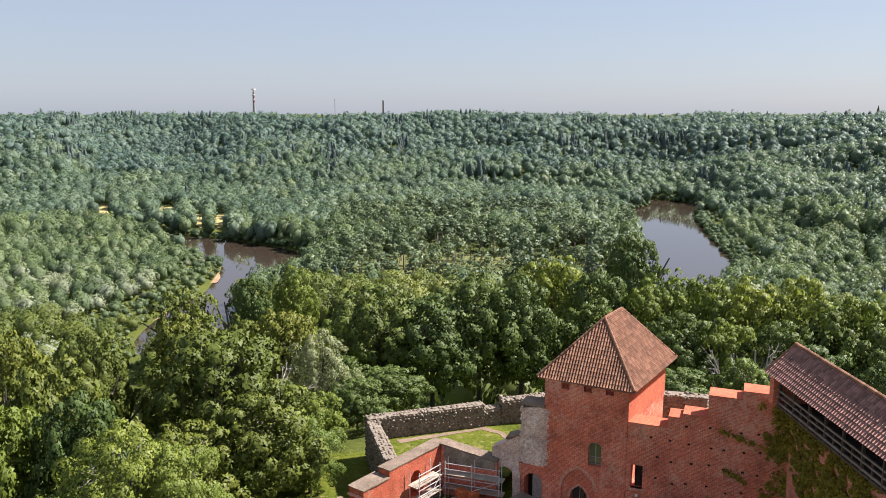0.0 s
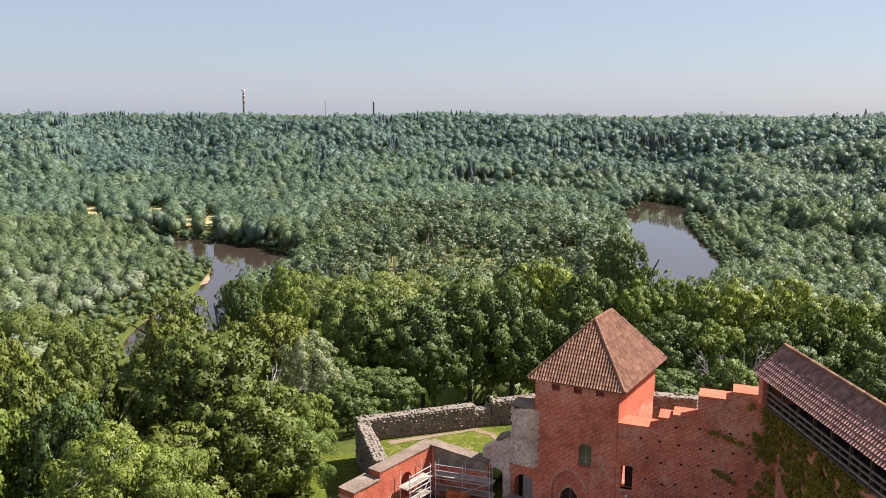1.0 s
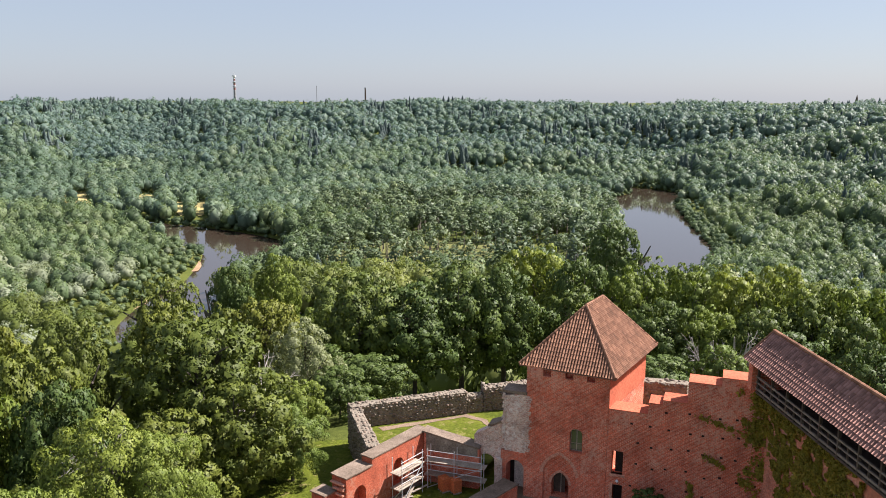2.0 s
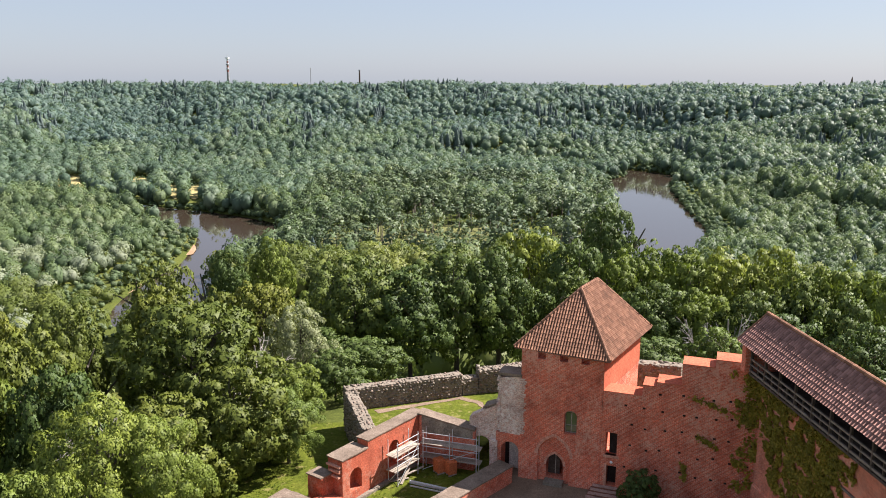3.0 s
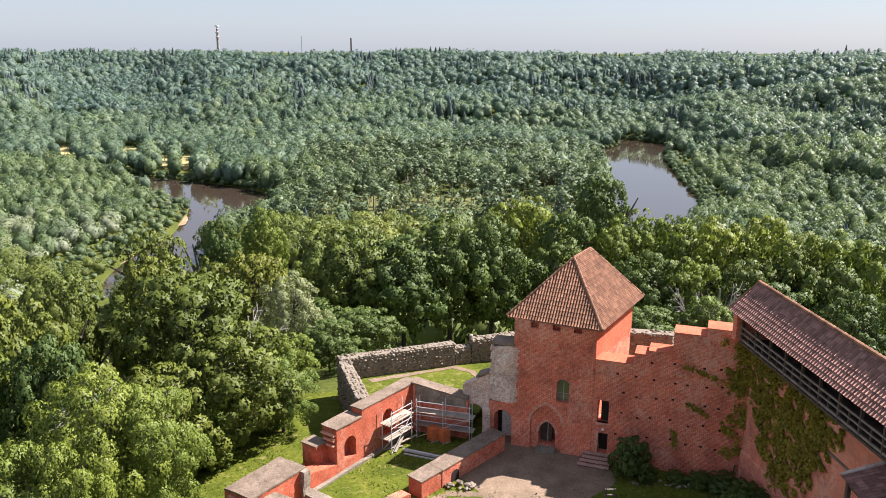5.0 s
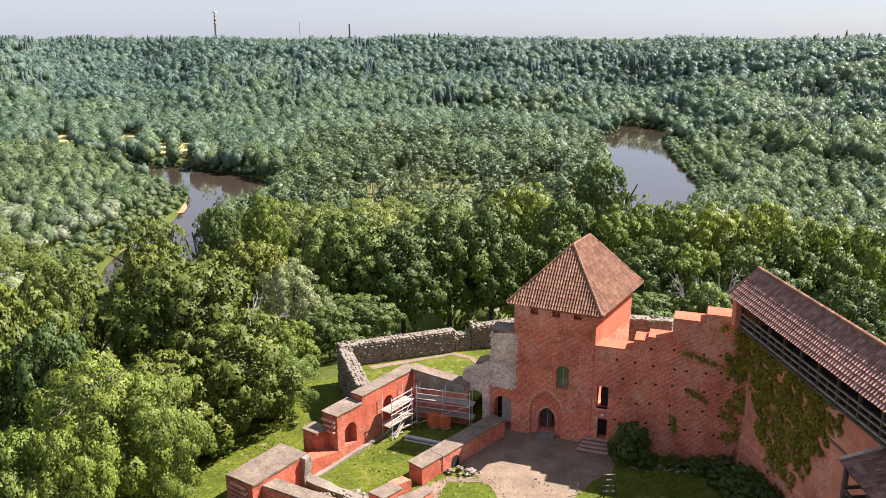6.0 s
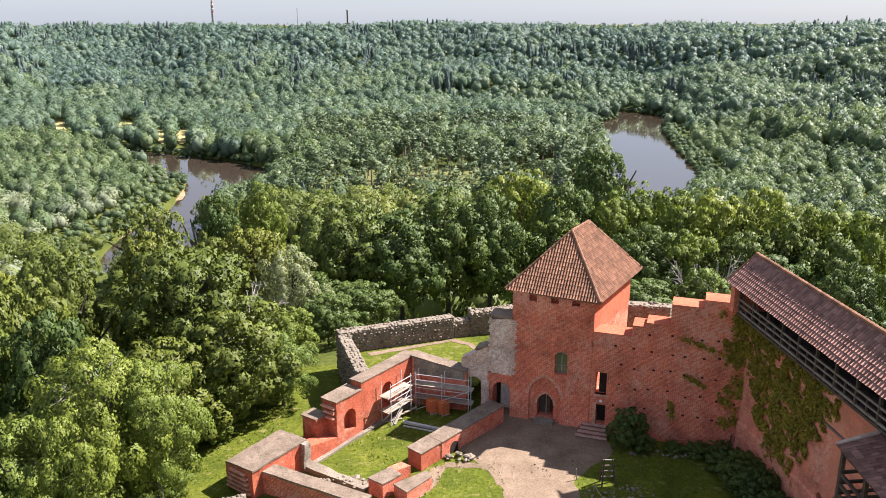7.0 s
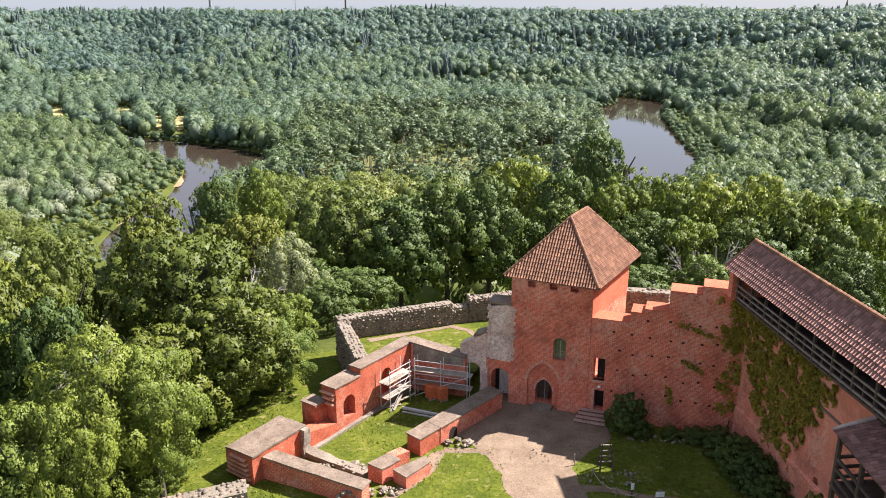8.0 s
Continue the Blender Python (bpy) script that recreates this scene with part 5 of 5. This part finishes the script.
# ---- creeper on the walls ----
def creeper():
    rs = np.random.RandomState(8)
    out = []

    def cover(L, s, z, face=-1):
        p = np.array([L.at(a, -0.05 - rs.uniform(0, 0.16), b) for a, b in zip(s, z)])
        nrm = np.array([-L.n.x, -L.n.y, 0.35])
        out.append(cards(rs, p, np.tile(nrm, (len(p), 1)), 0.13, 0.8))
    n = 110000
    s, z = rs.uniform(-0.1, 17, n), rs.uniform(0.5, 12.0, n)
    f = np.array([noise.fractal(Vector((a * 0.5, b * 0.6, 3.0)), 0.8, 2.1, 4) for a, b in zip(s, z)])
    e = np.array([noise.noise(Vector((a * 1.5 + b * 0.5, b * 1.7, 8.0))) for a, b in zip(s, z)])
    deep = 0.35 + 0.65 * smooth(3.0, 8.5, z + f * 1.5)
    area = smooth(-1.2, 1.2, s - (9.0 - z) * 0.7 + f * 1.2) * smooth(13.6, 11.0, s + (12 - z) * 0.5 + f * 2.0) * deep
    want = area * smooth(1.2, 3.2, z) * (0.5 + 0.6 * f + 1.5 * e)
    ok = want > rs.uniform(0.1, 0.7, n)
    cover(SOUTH, s[ok], z[ok])
    s, z = rs.uniform(14.2, 17.7, 22000), rs.uniform(2.0, 12.0, 22000)
    f = np.array([noise.fractal(Vector((a * 0.7, b * 0.55, 9.0)), 0.8, 2.0, 4) for a, b in zip(s, z)])
    want = smooth(14.6, 17.2, s + f * 1.6 - 0.2 * (12 - z)) * (0.45 + 0.35 * f)
    ok = want > rs.uniform(0.1, 1.0, len(s))
    cover(FRONT, s[ok], z[ok])
    # wisps on the curtain wall
    for s0, z0, s1, z1 in ((12.9, 9.0, 15.5, 8.3), (13.4, 6.0, 15.0, 5.2), (12.6, 3.6, 12.8, 2.2)):
        k = rs.uniform(0, 1, 90)
        cover(FRONT, s0 + (s1 - s0) * k + rs.normal(size=90) * 0.1, z0 + (z1 - z0) * k + rs.normal(size=90) * 0.1)
    tagged(soup("creeper", np.concatenate(out), 3, IVY), "olive green creeper climbing over the brick walls", "creeper", kind="stuff")


creeper()


# ---- near trees ----
def crown_soup(rs, n_cards, size, boughs=130, droop=0.0):
    """A crown about 1 across and 1 high, its foot at 0: many boughs of leaves with dark gaps between them."""
    k = (np.arange(boughs) + 0.5) / boughs
    a = np.arange(boughs) * 2.39996 + rs.uniform(0, 6) + rs.normal(size=boughs) * 0.25
    up = 1 - 1.8 * k
    flat = np.sqrt(np.clip(1 - up ** 2, 0, 1))
    shell = np.where(np.arange(boughs) % 4 == 3, 0.62, 1.0) * rs.uniform(0.78, 1.14, boughs)
    lobe = 1 + 0.14 * np.sin(3 * a + 1 + 4 * up) + 0.12 * np.sin(5 * a - 5 * up)
    c = np.stack([np.cos(a) * flat * lobe, np.sin(a) * flat * lobe, up], 1) * shell[:, None] * np.array([0.42, 0.42, 0.43]) + np.array([0, 0, 0.5])
    c[:, 2] -= droop * np.hypot(c[:, 0], c[:, 1]) ** 2
    r = rs.uniform(0.05, 0.105, boughs)
    n = int(n_cards * 0.12)
    d = unit(rs.normal(size=(n, 3)))
    stray = d * np.array([0.36, 0.36, 0.38]) * rs.uniform(0.4, 1.05, (n, 1)) + np.array([0, 0, 0.48])
    return join(clumps(rs, c, r, n_cards - n, size, np.array([0, 0, 0.42]), 0.8, 0.6),
                (cards(rs, stray, d + np.array([0, 0, 0.4]), size, 0.8), np.repeat(d[:, None], 3, axis=1)))


def mesh_of(name, pair, material):
    me = leaf_mesh(name, pair[0].reshape(-1, 3), pair[1].reshape(-1, 3))
    me.materials.append(material)
    return me


def trunk_mesh(rs, bare=False):
    bm = bmesh.new()
    tube_into(bm, (0, 0, -0.06), (0.01, 0, 0.35), 0.032, 0.022, 8)
    tube_into(bm, (0.01, 0, 0.34), (0.0, 0.015, 0.8), 0.022, 0.006, 7)

    def limb(p, d, length, r, depth):
        q = p + d * length
        tube_into(bm, p, q, r, r * 0.55, 5)
        if depth:
            for _ in range(3 if bare else 2):
                e = (d + Vector(rs.normal(size=3) * 0.55)).normalized()
                limb(p.lerp(q, rs.uniform(0.5, 1.0)), e, length * rs.uniform(0.45, 0.75), r * 0.55, depth - 1)
    for k in range(9):
        a = k * 2.4
        z = rs.uniform(0.22, 0.7)
        limb(Vector((0.005, 0.005, z)), Vector((math.cos(a), math.sin(a), rs.uniform(0.5, 1.1))).normalized(), 0.22, 0.012, 3 if bare else 1)
    me = bpy.data.meshes.new("trunk")
    bm.to_mesh(me)
    bm.free()
    me.materials.append(BARK_DEAD if bare else BARK)
    return me


RS = np.random.RandomState(77)
TRUNKS = [trunk_mesh(RS) for _ in range(3)]
CROWNS = {}
for kind, material, size, droop in (("leaf", LEAF, 0.026, 0.0), ("dark", LEAF_DARK, 0.027, 0.0), ("olive", LEAF_OLIVE, 0.026, 0.0), ("silver", LEAF_SILVER, 0.021, 0.25), ("silver2", LEAF_FRESH, 0.03, 0.0), ("fresh", LEAF_FRESH, 0.0165, 0.0)):
    CROWNS[kind] = [mesh_of("crown", crown_soup(RS, 27000 if kind == "fresh" else 13000, size * 0.62, 130 if kind != "silver" else 90, droop), material) for _ in range(3)]
LABELS = {"fresh": "young maple with light yellow-green foliage", "leaf": "tall broadleaf tree with fresh green foliage", "dark": "tall dark green lime tree with dense foliage", "olive": "broad maple with yellowish green foliage",
          "silver": "round silvery grey-green willow", "silver2": "small light green young tree"}
# x, y, top, width of crown, kind
TREES = [
    (-24.4, 71.3, 13.2, 7.0, "olive"),
    (-19.6, 65.2, 13.6, 11.4, "olive"),
    (-15.0, 59.4, 10.1, 8.6, "olive"),
    (-31.4, 67.6, 12.7, 6.6, "olive"),
    (-32.2, 59.9, 12.3, 8.6, "olive"),
    (-32.8, 52.6, 12.6, 8.0, "leaf"),
    (-20.2, 45.7, 12.4, 7.7, "fresh"),
    (-17.0, 46.6, 11.0, 5.8, "fresh"),
    (-23.6, 41.8, 9.6, 7.1, "fresh"),
    (-11.3, 62.0, 6.7, 5.2, "fresh"),
    (-26.6, 53.8, 11.8, 6.1, "dark"),
    (-19.4, 55.6, 8.8, 8.6, "olive"),
    (-13.7, 84.9, 7.3, 7.1, "silver"),
    (-20.6, 97.8, 7.0, 10.2, "olive"),
    (-37.9, 111.7, 6.1, 9.9, "olive"),
    (-9.0, 103.5, 8.0, 12.5, "dark"),
    (-11.3, 91.3, 2.0, 8.9, "dark"),
    (-6.0, 89.8, 1.1, 7.4, "dark"),
    (-1.4, 103.0, 6.6, 11.5, "dark"),
    (5.3, 107.9, 8.2, 11.9, "dark"),
    (11.6, 110.0, 7.4, 11.5, "dark"),
    (19.0, 128.6, 7.9, 13.2, "leaf"),
    (24.3, 121.6, 7.0, 10.7, "dark"),
    (35.8, 145.7, 9.1, 10.6, "dark"),
    (37.7, 124.4, 5.9, 11.0, "leaf"),
    (41.5, 116.9, 6.9, 11.2, "leaf"),
    (45.9, 110.9, 7.5, 11.5, "leaf"),
    (49.7, 104.8, 8.5, 10.8, "leaf"),
    (51.9, 94.7, 9.7, 10.5, "leaf"),
    (54.8, 88.4, 10.5, 10.5, "leaf"),
    (47.8, 92.3, 7.4, 8.9, "dark"),
    (42.8, 94.8, 6.0, 9.2, "dark"),
    (32.6, 81.7, 5.1, 6.1, "silver2"),
    (31.4, 99.1, 5.6, 9.6, "dark"),
    (36.7, 97.3, 5.3, 8.7, "leaf"),
    (-16.0, 110.9, 2.5, 9.1, "leaf"),
    (-25.8, 100.8, 5.1, 9.0, "olive"),
    (48.1, 83.1, 7.9, 8.7, "dark"),
    (39.7, 80.8, 6.7, 7.9, "dark"),
    (45.0, 73.3, 7.9, 7.7, "dark"),
    (-46.7, 184.2, -7.3, 9.5, "dark"),
    (-38.2, 196.3, -8.4, 11.6, "leaf"),
    (-20.2, 41.3, 10.0, 5.1, "fresh"),
    (-47.9, 76.2, 11.7, 9.1, "olive"),
    (-41.7, 72.9, 10.3, 7.6, "olive"),
    (-11.7, 109.4, 1.2, 9.8, "leaf"),
    (22.5, 109.7, 4.4, 9.0, "dark"),
    (31.8, 120.9, 5.3, 9.8, "leaf"),
]


def tree(x, y, top, wide, kind):
    z = float(land(x, y)) - 0.2
    high = max(top - z, 6.0)
    t = thing("tree", (x, y, z), LABELS[kind], "tree", "trees round the castle hill")
    t.rotation_euler = (0, 0, RS.uniform(0, math.tau))
    trunk = new("trunk", TRUNKS[RS.randint(3)])
    trunk.parent, trunk.scale = t, (high * 0.75, high * 0.75, high)
    foot = 0.16 if high > 11 else 0.05
    crown = new("crown", CROWNS[kind][RS.randint(3)])
    crown.parent = t
    tall = min(high * (1 - foot), wide * 1.7 + 1.0)
    crown.location = (0, 0, high - tall)
    crown.scale = (wide * 1.12, wide * 1.12, tall * 1.03)
    return t


for row in TREES:
    tree(*row)
for x, y, top, w in ((-22.5, 50.5, 4.0, 7), (-19.5, 53.8, 3.2, 6), (-25.5, 46.5, 6.0, 7), (-16.8, 56.8, 2.6, 5), (-14.6, 60.6, 2.6, 4.5), (-21.0, 58.0, 4.0, 7), (-28.0, 52.0, 5.0, 7), (-23.5, 42.5, 6.5, 6),
                     (-9.0, 78.0, 1.0, 6), (25.0, 80.0, 3.5, 7), (38.0, 72.0, 4.0, 7), (-12.5, 73.0, 1.0, 5)):
    tree(x, y, top, w, "leaf" if x < -12 else "dark")


def dead_tree(x, y, top, high, turn):
    t = thing("dead_tree", (x, y, top - high), "bare grey dead tree with forked branches", "tree")
    t.rotation_euler = (0, 0, turn)
    ob = new("trunk", DEAD)
    ob.parent, ob.scale = t, (high * 0.8, high * 0.8, high)


DEAD = trunk_mesh(np.random.RandomState(5), True)
dead_tree(-23.6, 52.5, 11.6, 13.0, 0.4)
dead_tree(-17.0, 77.5, 8.2, 15.0, 2.0)
dead_tree(34.6, 83.0, 9.0, 15.0, 1.0)
dead_tree(32.6, 84.5, 8.0, 14.0, 3.0)


def bush(x, y, wide, high, kind, label):
    t = thing("bush", (x, y, float(land(x, y)) - 0.05), label, "bush")
    c = new("crown", CROWNS[kind][RS.randint(3)])
    c.parent, c.scale, c.location = t, (wide, wide, high), (0, 0, -0.08 * high)


bush(16.6, 53.6, 3.1, 3.9, "dark", "dense dark green bush against the brick wall")
bush(17.7, 53.0, 1.7, 1.6, "dark", "low dark green bush beside the wall")
for x, y, w, h in ((22.9, 50.4, 3.2, 2.2), (23.3, 48.4, 3.6, 2.8), (23.4, 46.0, 3.6, 3.2), (21.6, 52.2, 2.2, 1.3), (23.6, 43.8, 3.0, 2.6), (20.0, 52.9, 1.8, 0.9)):
    bush(x, y, w, h, "dark", "rank green shrub at the foot of the wall")
bush(23.6, 38.6, 2.0, 5.0, "leaf", "leafy shrub beside the covered stair")
bush(17.4, 62.0, 1.4, 2.0, "leaf", "small green shrub growing on the wall top")
for x, y, w, h in ((-17.4, 48.4, 3.4, 3.0), (-18.6, 45.6, 3.6, 3.2), (-19.8, 42.6, 3.6, 3.4), (-15.6, 56.2, 2.6, 2.2), (-18.0, 52.6, 3.0, 2.2), (-20.6, 49.0, 3.0, 2.4), (-12.6, 62.4, 2.6, 2.4)):
    bush(x, y, w, h, "leaf", "bright green bush on the grassy slope")


# ---- scaffolding and building site ----
def scaffold(name, L, s0, s1, d0, d1, levels, top, label):
    t = thing(name, L.at(s0, d0, 0), label, "scaffold")
    n = max(2, int((s1 - s0) / 2.0) + 1)
    for k in range(n):
        s = s0 + (s1 - s0) * k / (n - 1)
        for d in (d0, d1):
            hang(part("upright", tube_into(bmesh.new(), L.at(s, d, 0), L.at(s, d, top), 0.035, 0.035), STEEL), t)
        for z in levels:
            hang(part("crossbar", tube_into(bmesh.new(), L.at(s, d0, z - 0.06), L.at(s, d1, z - 0.06), 0.03, 0.03), STEEL), t)
    for z in levels:
        for i, d in enumerate(np.linspace(d0, d1, 4)[:-1]):
            w = (d1 - d0) / 3
            hang(part("board", bar(L.at(s0 - 0.3, d + w / 2, z), L.at(s1 + 0.3, d + w / 2, z), abs(w) * 0.94, 0.05), PLANK), t)
        for h in (0.5, 1.0):
            hang(part("guard_rail", tube_into(bmesh.new(), L.at(s0 - 0.1, d1, z + h), L.at(s1 + 0.1, d1, z + h), 0.03, 0.03), STEEL), t)
    hang(part("brace", tube_into(bmesh.new(), L.at(s0, d1, 0.1), L.at(s1, d1, levels[-1]), 0.03, 0.03), STEEL), t)
    hang(part("brace", tube_into(bmesh.new(), L.at(s0, d0, 0.1), L.at(s0, d1, levels[0]), 0.03, 0.03), STEEL), t)


PLANK = rough_mat("scaffold_planks", (0.26, 0.215, 0.17), (0.35, 0.3, 0.245), (0.43, 0.375, 0.31), 1.2, 9.0, 0.85, 0.01)
scaffold("scaffold", LONG, 8.2, 10.8, -0.25, -1.25, (1.3, 2.6), 3.8, "steel tube scaffold with grey plank decks along the red wall")
scaffold("scaffold", NE, 0.6, 5.2, -0.25, -1.1, (1.2, 2.4), 3.6, "steel tube scaffold in the shade before the end wall")


def pallet(x, y, turn):
    t = thing("pallet_of_bricks", (x, y, 0.05), "stack of orange bricks strapped on a pallet", "pallet")
    t.rotation_euler = (0, 0, turn)
    for k in range(3):
        part("runner", bar((-0.4, -0.35 + 0.35 * k, 0.06), (0.4, -0.35 + 0.35 * k, 0.06), 0.1, 0.12), TIMBER_GREY, t)
    for z in range(5):
        bm = prism([(-0.38, -0.42), (0.38, -0.42), (0.38, 0.42), (-0.38, 0.42)], 0.13 + z * 0.22, 0.13 + z * 0.22 + 0.212)
        bmesh.ops.bevel(bm, geom=bm.edges[:], offset=0.015, segments=1, affect="EDGES")
        part("brick_layer", bm, TERRACOTTA, t)


pallet(1.55, 60.0, 0.5)
pallet(2.45, 59.7, 0.5)
tagged(part("steel_beam", bar((-0.9, 58.3, 0.16), (2.1, 56.9, 0.16), 0.22, 0.2), STEEL), "long grey steel beam lying on the grass", "beam")
tagged(part("steel_beam", bar((-0.9, 57.7, 0.12), (1.9, 56.5, 0.12), 0.08, 0.1), STEEL), "thin grey steel tube lying on the grass", "beam")
for k, (a, b) in enumerate((((-2.2, 58.6, 0.1), (0.2, 60.0, 0.6)), ((-1.6, 58.0, 0.1), (-0.9, 59.6, 0.9)), ((-3.0, 58.3, 0.1), (-1.0, 58.9, 0.15)))):
    tagged(part("loose_plank", bar(a, b, 0.2, 0.05), PLANK), "pale loose plank leaning on the scaffold", "plank", "planks on the building site")


# ---- small courtyard things ----
def ladder_stand(x, y):
    t = thing("wooden_stand", (x, y, 0.04), "dark wooden ladder-like stand on the grass", "stand")
    for s in (-0.42, 0.42):
        part("leg", bar((s * 1.15, 0.25, 0), (s * 0.7, 0, 1.9), 0.1, 0.1, (1, 0, 0)), TIMBER, t)
        part("leg", bar((s * 1.15, -0.45, 0), (s * 0.7, 0, 1.9), 0.1, 0.1, (1, 0, 0)), TIMBER, t)
    for k in range(4):
        z = 0.5 + k * 0.45
        w = 0.48 - 0.1 * z / 1.9
        part("rung", bar((-w, 0.03, z), (w, 0.03, z), 0.06, 0.08), TIMBER_RAIL if k < 3 else PLANK, t)


ladder_stand(13.8, 48.9)


def info_sign(x, y, z, w, h, label):
    t = thing("info_sign", (x, y, z), label, "sign")
    part("post", bar((0, 0, 0), (0, 0, 1.1), 0.08, 0.08, (1, 0, 0)), TIMBER, t)
    bm = prism([(-w / 2, -0.07), (w / 2, -0.07), (w / 2, -0.045), (-w / 2, -0.045)], 0.65, 0.65 + h)
    bmesh.ops.bevel(bm, geom=bm.edges[:], offset=0.006, segments=1, affect="EDGES")
    part("panel", bm, WHITE, t)


info_sign(14.75, 45.3, 0.04, 0.22, 0.5, "small white notice on a dark post in the grass")
# board added as a stand-in for a small pale shape of unknown nature
info_sign(16.35, 44.4, 0.04, 0.6, 0.4, "white board on a post, placed for an unidentified pale shape")


def rope_fence():
    t = thing("rope_fence", (12.6, 47.0, 0.04), "slack rope barrier on short wooden stakes", "fence")
    stakes = [(0.0, 0.8), (0.35, -0.9), (1.1, -1.6), (2.2, -2.4)]
    for x, y in stakes:
        part("stake", bar((x, y, -0.1), (x, y, 0.75), 0.07, 0.07, (1, 0, 0)), TIMBER_RAIL, t)
    for (x0, y0), (x1, y1) in zip(stakes, stakes[1:]):
        bm = bmesh.new()
        for k in range(6):
            a, b = k / 6, (k + 1) / 6
            tube_into(bm, (x0 + (x1 - x0) * a, y0 + (y1 - y0) * a, 0.68 - 0.9 * a * (1 - a)), (x0 + (x1 - x0) * b, y0 + (y1 - y0) * b, 0.68 - 0.9 * b * (1 - b)), 0.025, 0.025, 5)
        part("rope", bm, PLANK, t)
    part("stake", bar((-0.9, 2.4, -0.1), (-0.95, 2.4, 0.9), 0.06, 0.06, (1, 0, 0)), PLANK, t)


rope_fence()
lamp = thing("wall_lamp", FRONT.at(7.25, -0.1, 2.75), "small white lamp above the doorway", "lamp")
bm = bmesh.new()
bmesh.ops.create_uvsphere(bm, u_segments=10, v_segments=6, radius=0.12)
part("globe", bm, WHITE, lamp)
part("bracket", bar((0, 0.1, 0), (0, 0.0, 0), 0.05, 0.05), TIMBER, lamp)


# ---- masts on the ridge ----
def tv_tower(az, dist, top):
    x, y = dist * math.sin(radians(az)), dist * math.cos(radians(az))
    z = float(land(x, y))
    t = thing("tv_tower", (x, y, z), "tall concrete television tower banded red and white", "tower")
    h = top - z
    part("shaft", tube_into(bmesh.new(), (0, 0, 0), (0, 0, h * 0.72), 3.6, 2.4, 14), CONCRETE, t)
    zz = h * 0.72
    for k in range(6):
        part("band", tube_into(bmesh.new(), (0, 0, zz), (0, 0, zz + 4.5), 2.4 - 0.12 * k, 2.35 - 0.12 * k, 12), RED_PAINT if k % 2 == 0 else WHITE, t)
        if k in (1, 3):
            part("platform", tube_into(bmesh.new(), (0, 0, zz + 1), (0, 0, zz + 2.6), 3.6, 3.6, 12), CONCRETE, t)
        zz += 4.5
    part("head", tube_into(bmesh.new(), (0, 0, zz), (0, 0, zz + 2.5), 4.4, 4.4, 12), WHITE, t)
    part("antenna", tube_into(bmesh.new(), (0, 0, zz + 2.5), (0, 0, zz + 9), 0.5, 0.3, 6), STEEL, t)


def thin_mast(name, az, dist, top, r, label, category, material):
    x, y = dist * math.sin(radians(az)), dist * math.cos(radians(az))
    z = float(land(x, y))
    t = thing(name, (x, y, z), label, category)
    part("shaft", tube_into(bmesh.new(), (0, 0, 0), (0, 0, top - z), r, r * 0.75, 8), material, t)
    part("top_ring", tube_into(bmesh.new(), (0, 0, top - z - 2), (0, 0, top - z), r * 1.1, r * 1.1, 8), CONCRETE, t)


tv_tower(-13.36, 1720, 66)
thin_mast("chimney", -4.3, 1720, 54, 2.0, "tall slim dark boiler-house chimney", "chimney", TIMBER)
thin_mast("radio_mast", -7.73, 1720, 57, 0.7, "thin grey radio mast", "mast", CONCRETE)
spire = thing("church_spire", (0.48 * 1900, 0.877 * 1900, -5), "slender dark church spire above the trees", "church")
part("tower", prism([(-4, -4), (4, -4), (4, 4), (-4, 4)], 0, 26), CONCRETE, spire)
part("spire", tube_into(bmesh.new(), (0, 0, 26), (0, 0, 48), 5.0, 0.4, 8), TIMBER, spire)
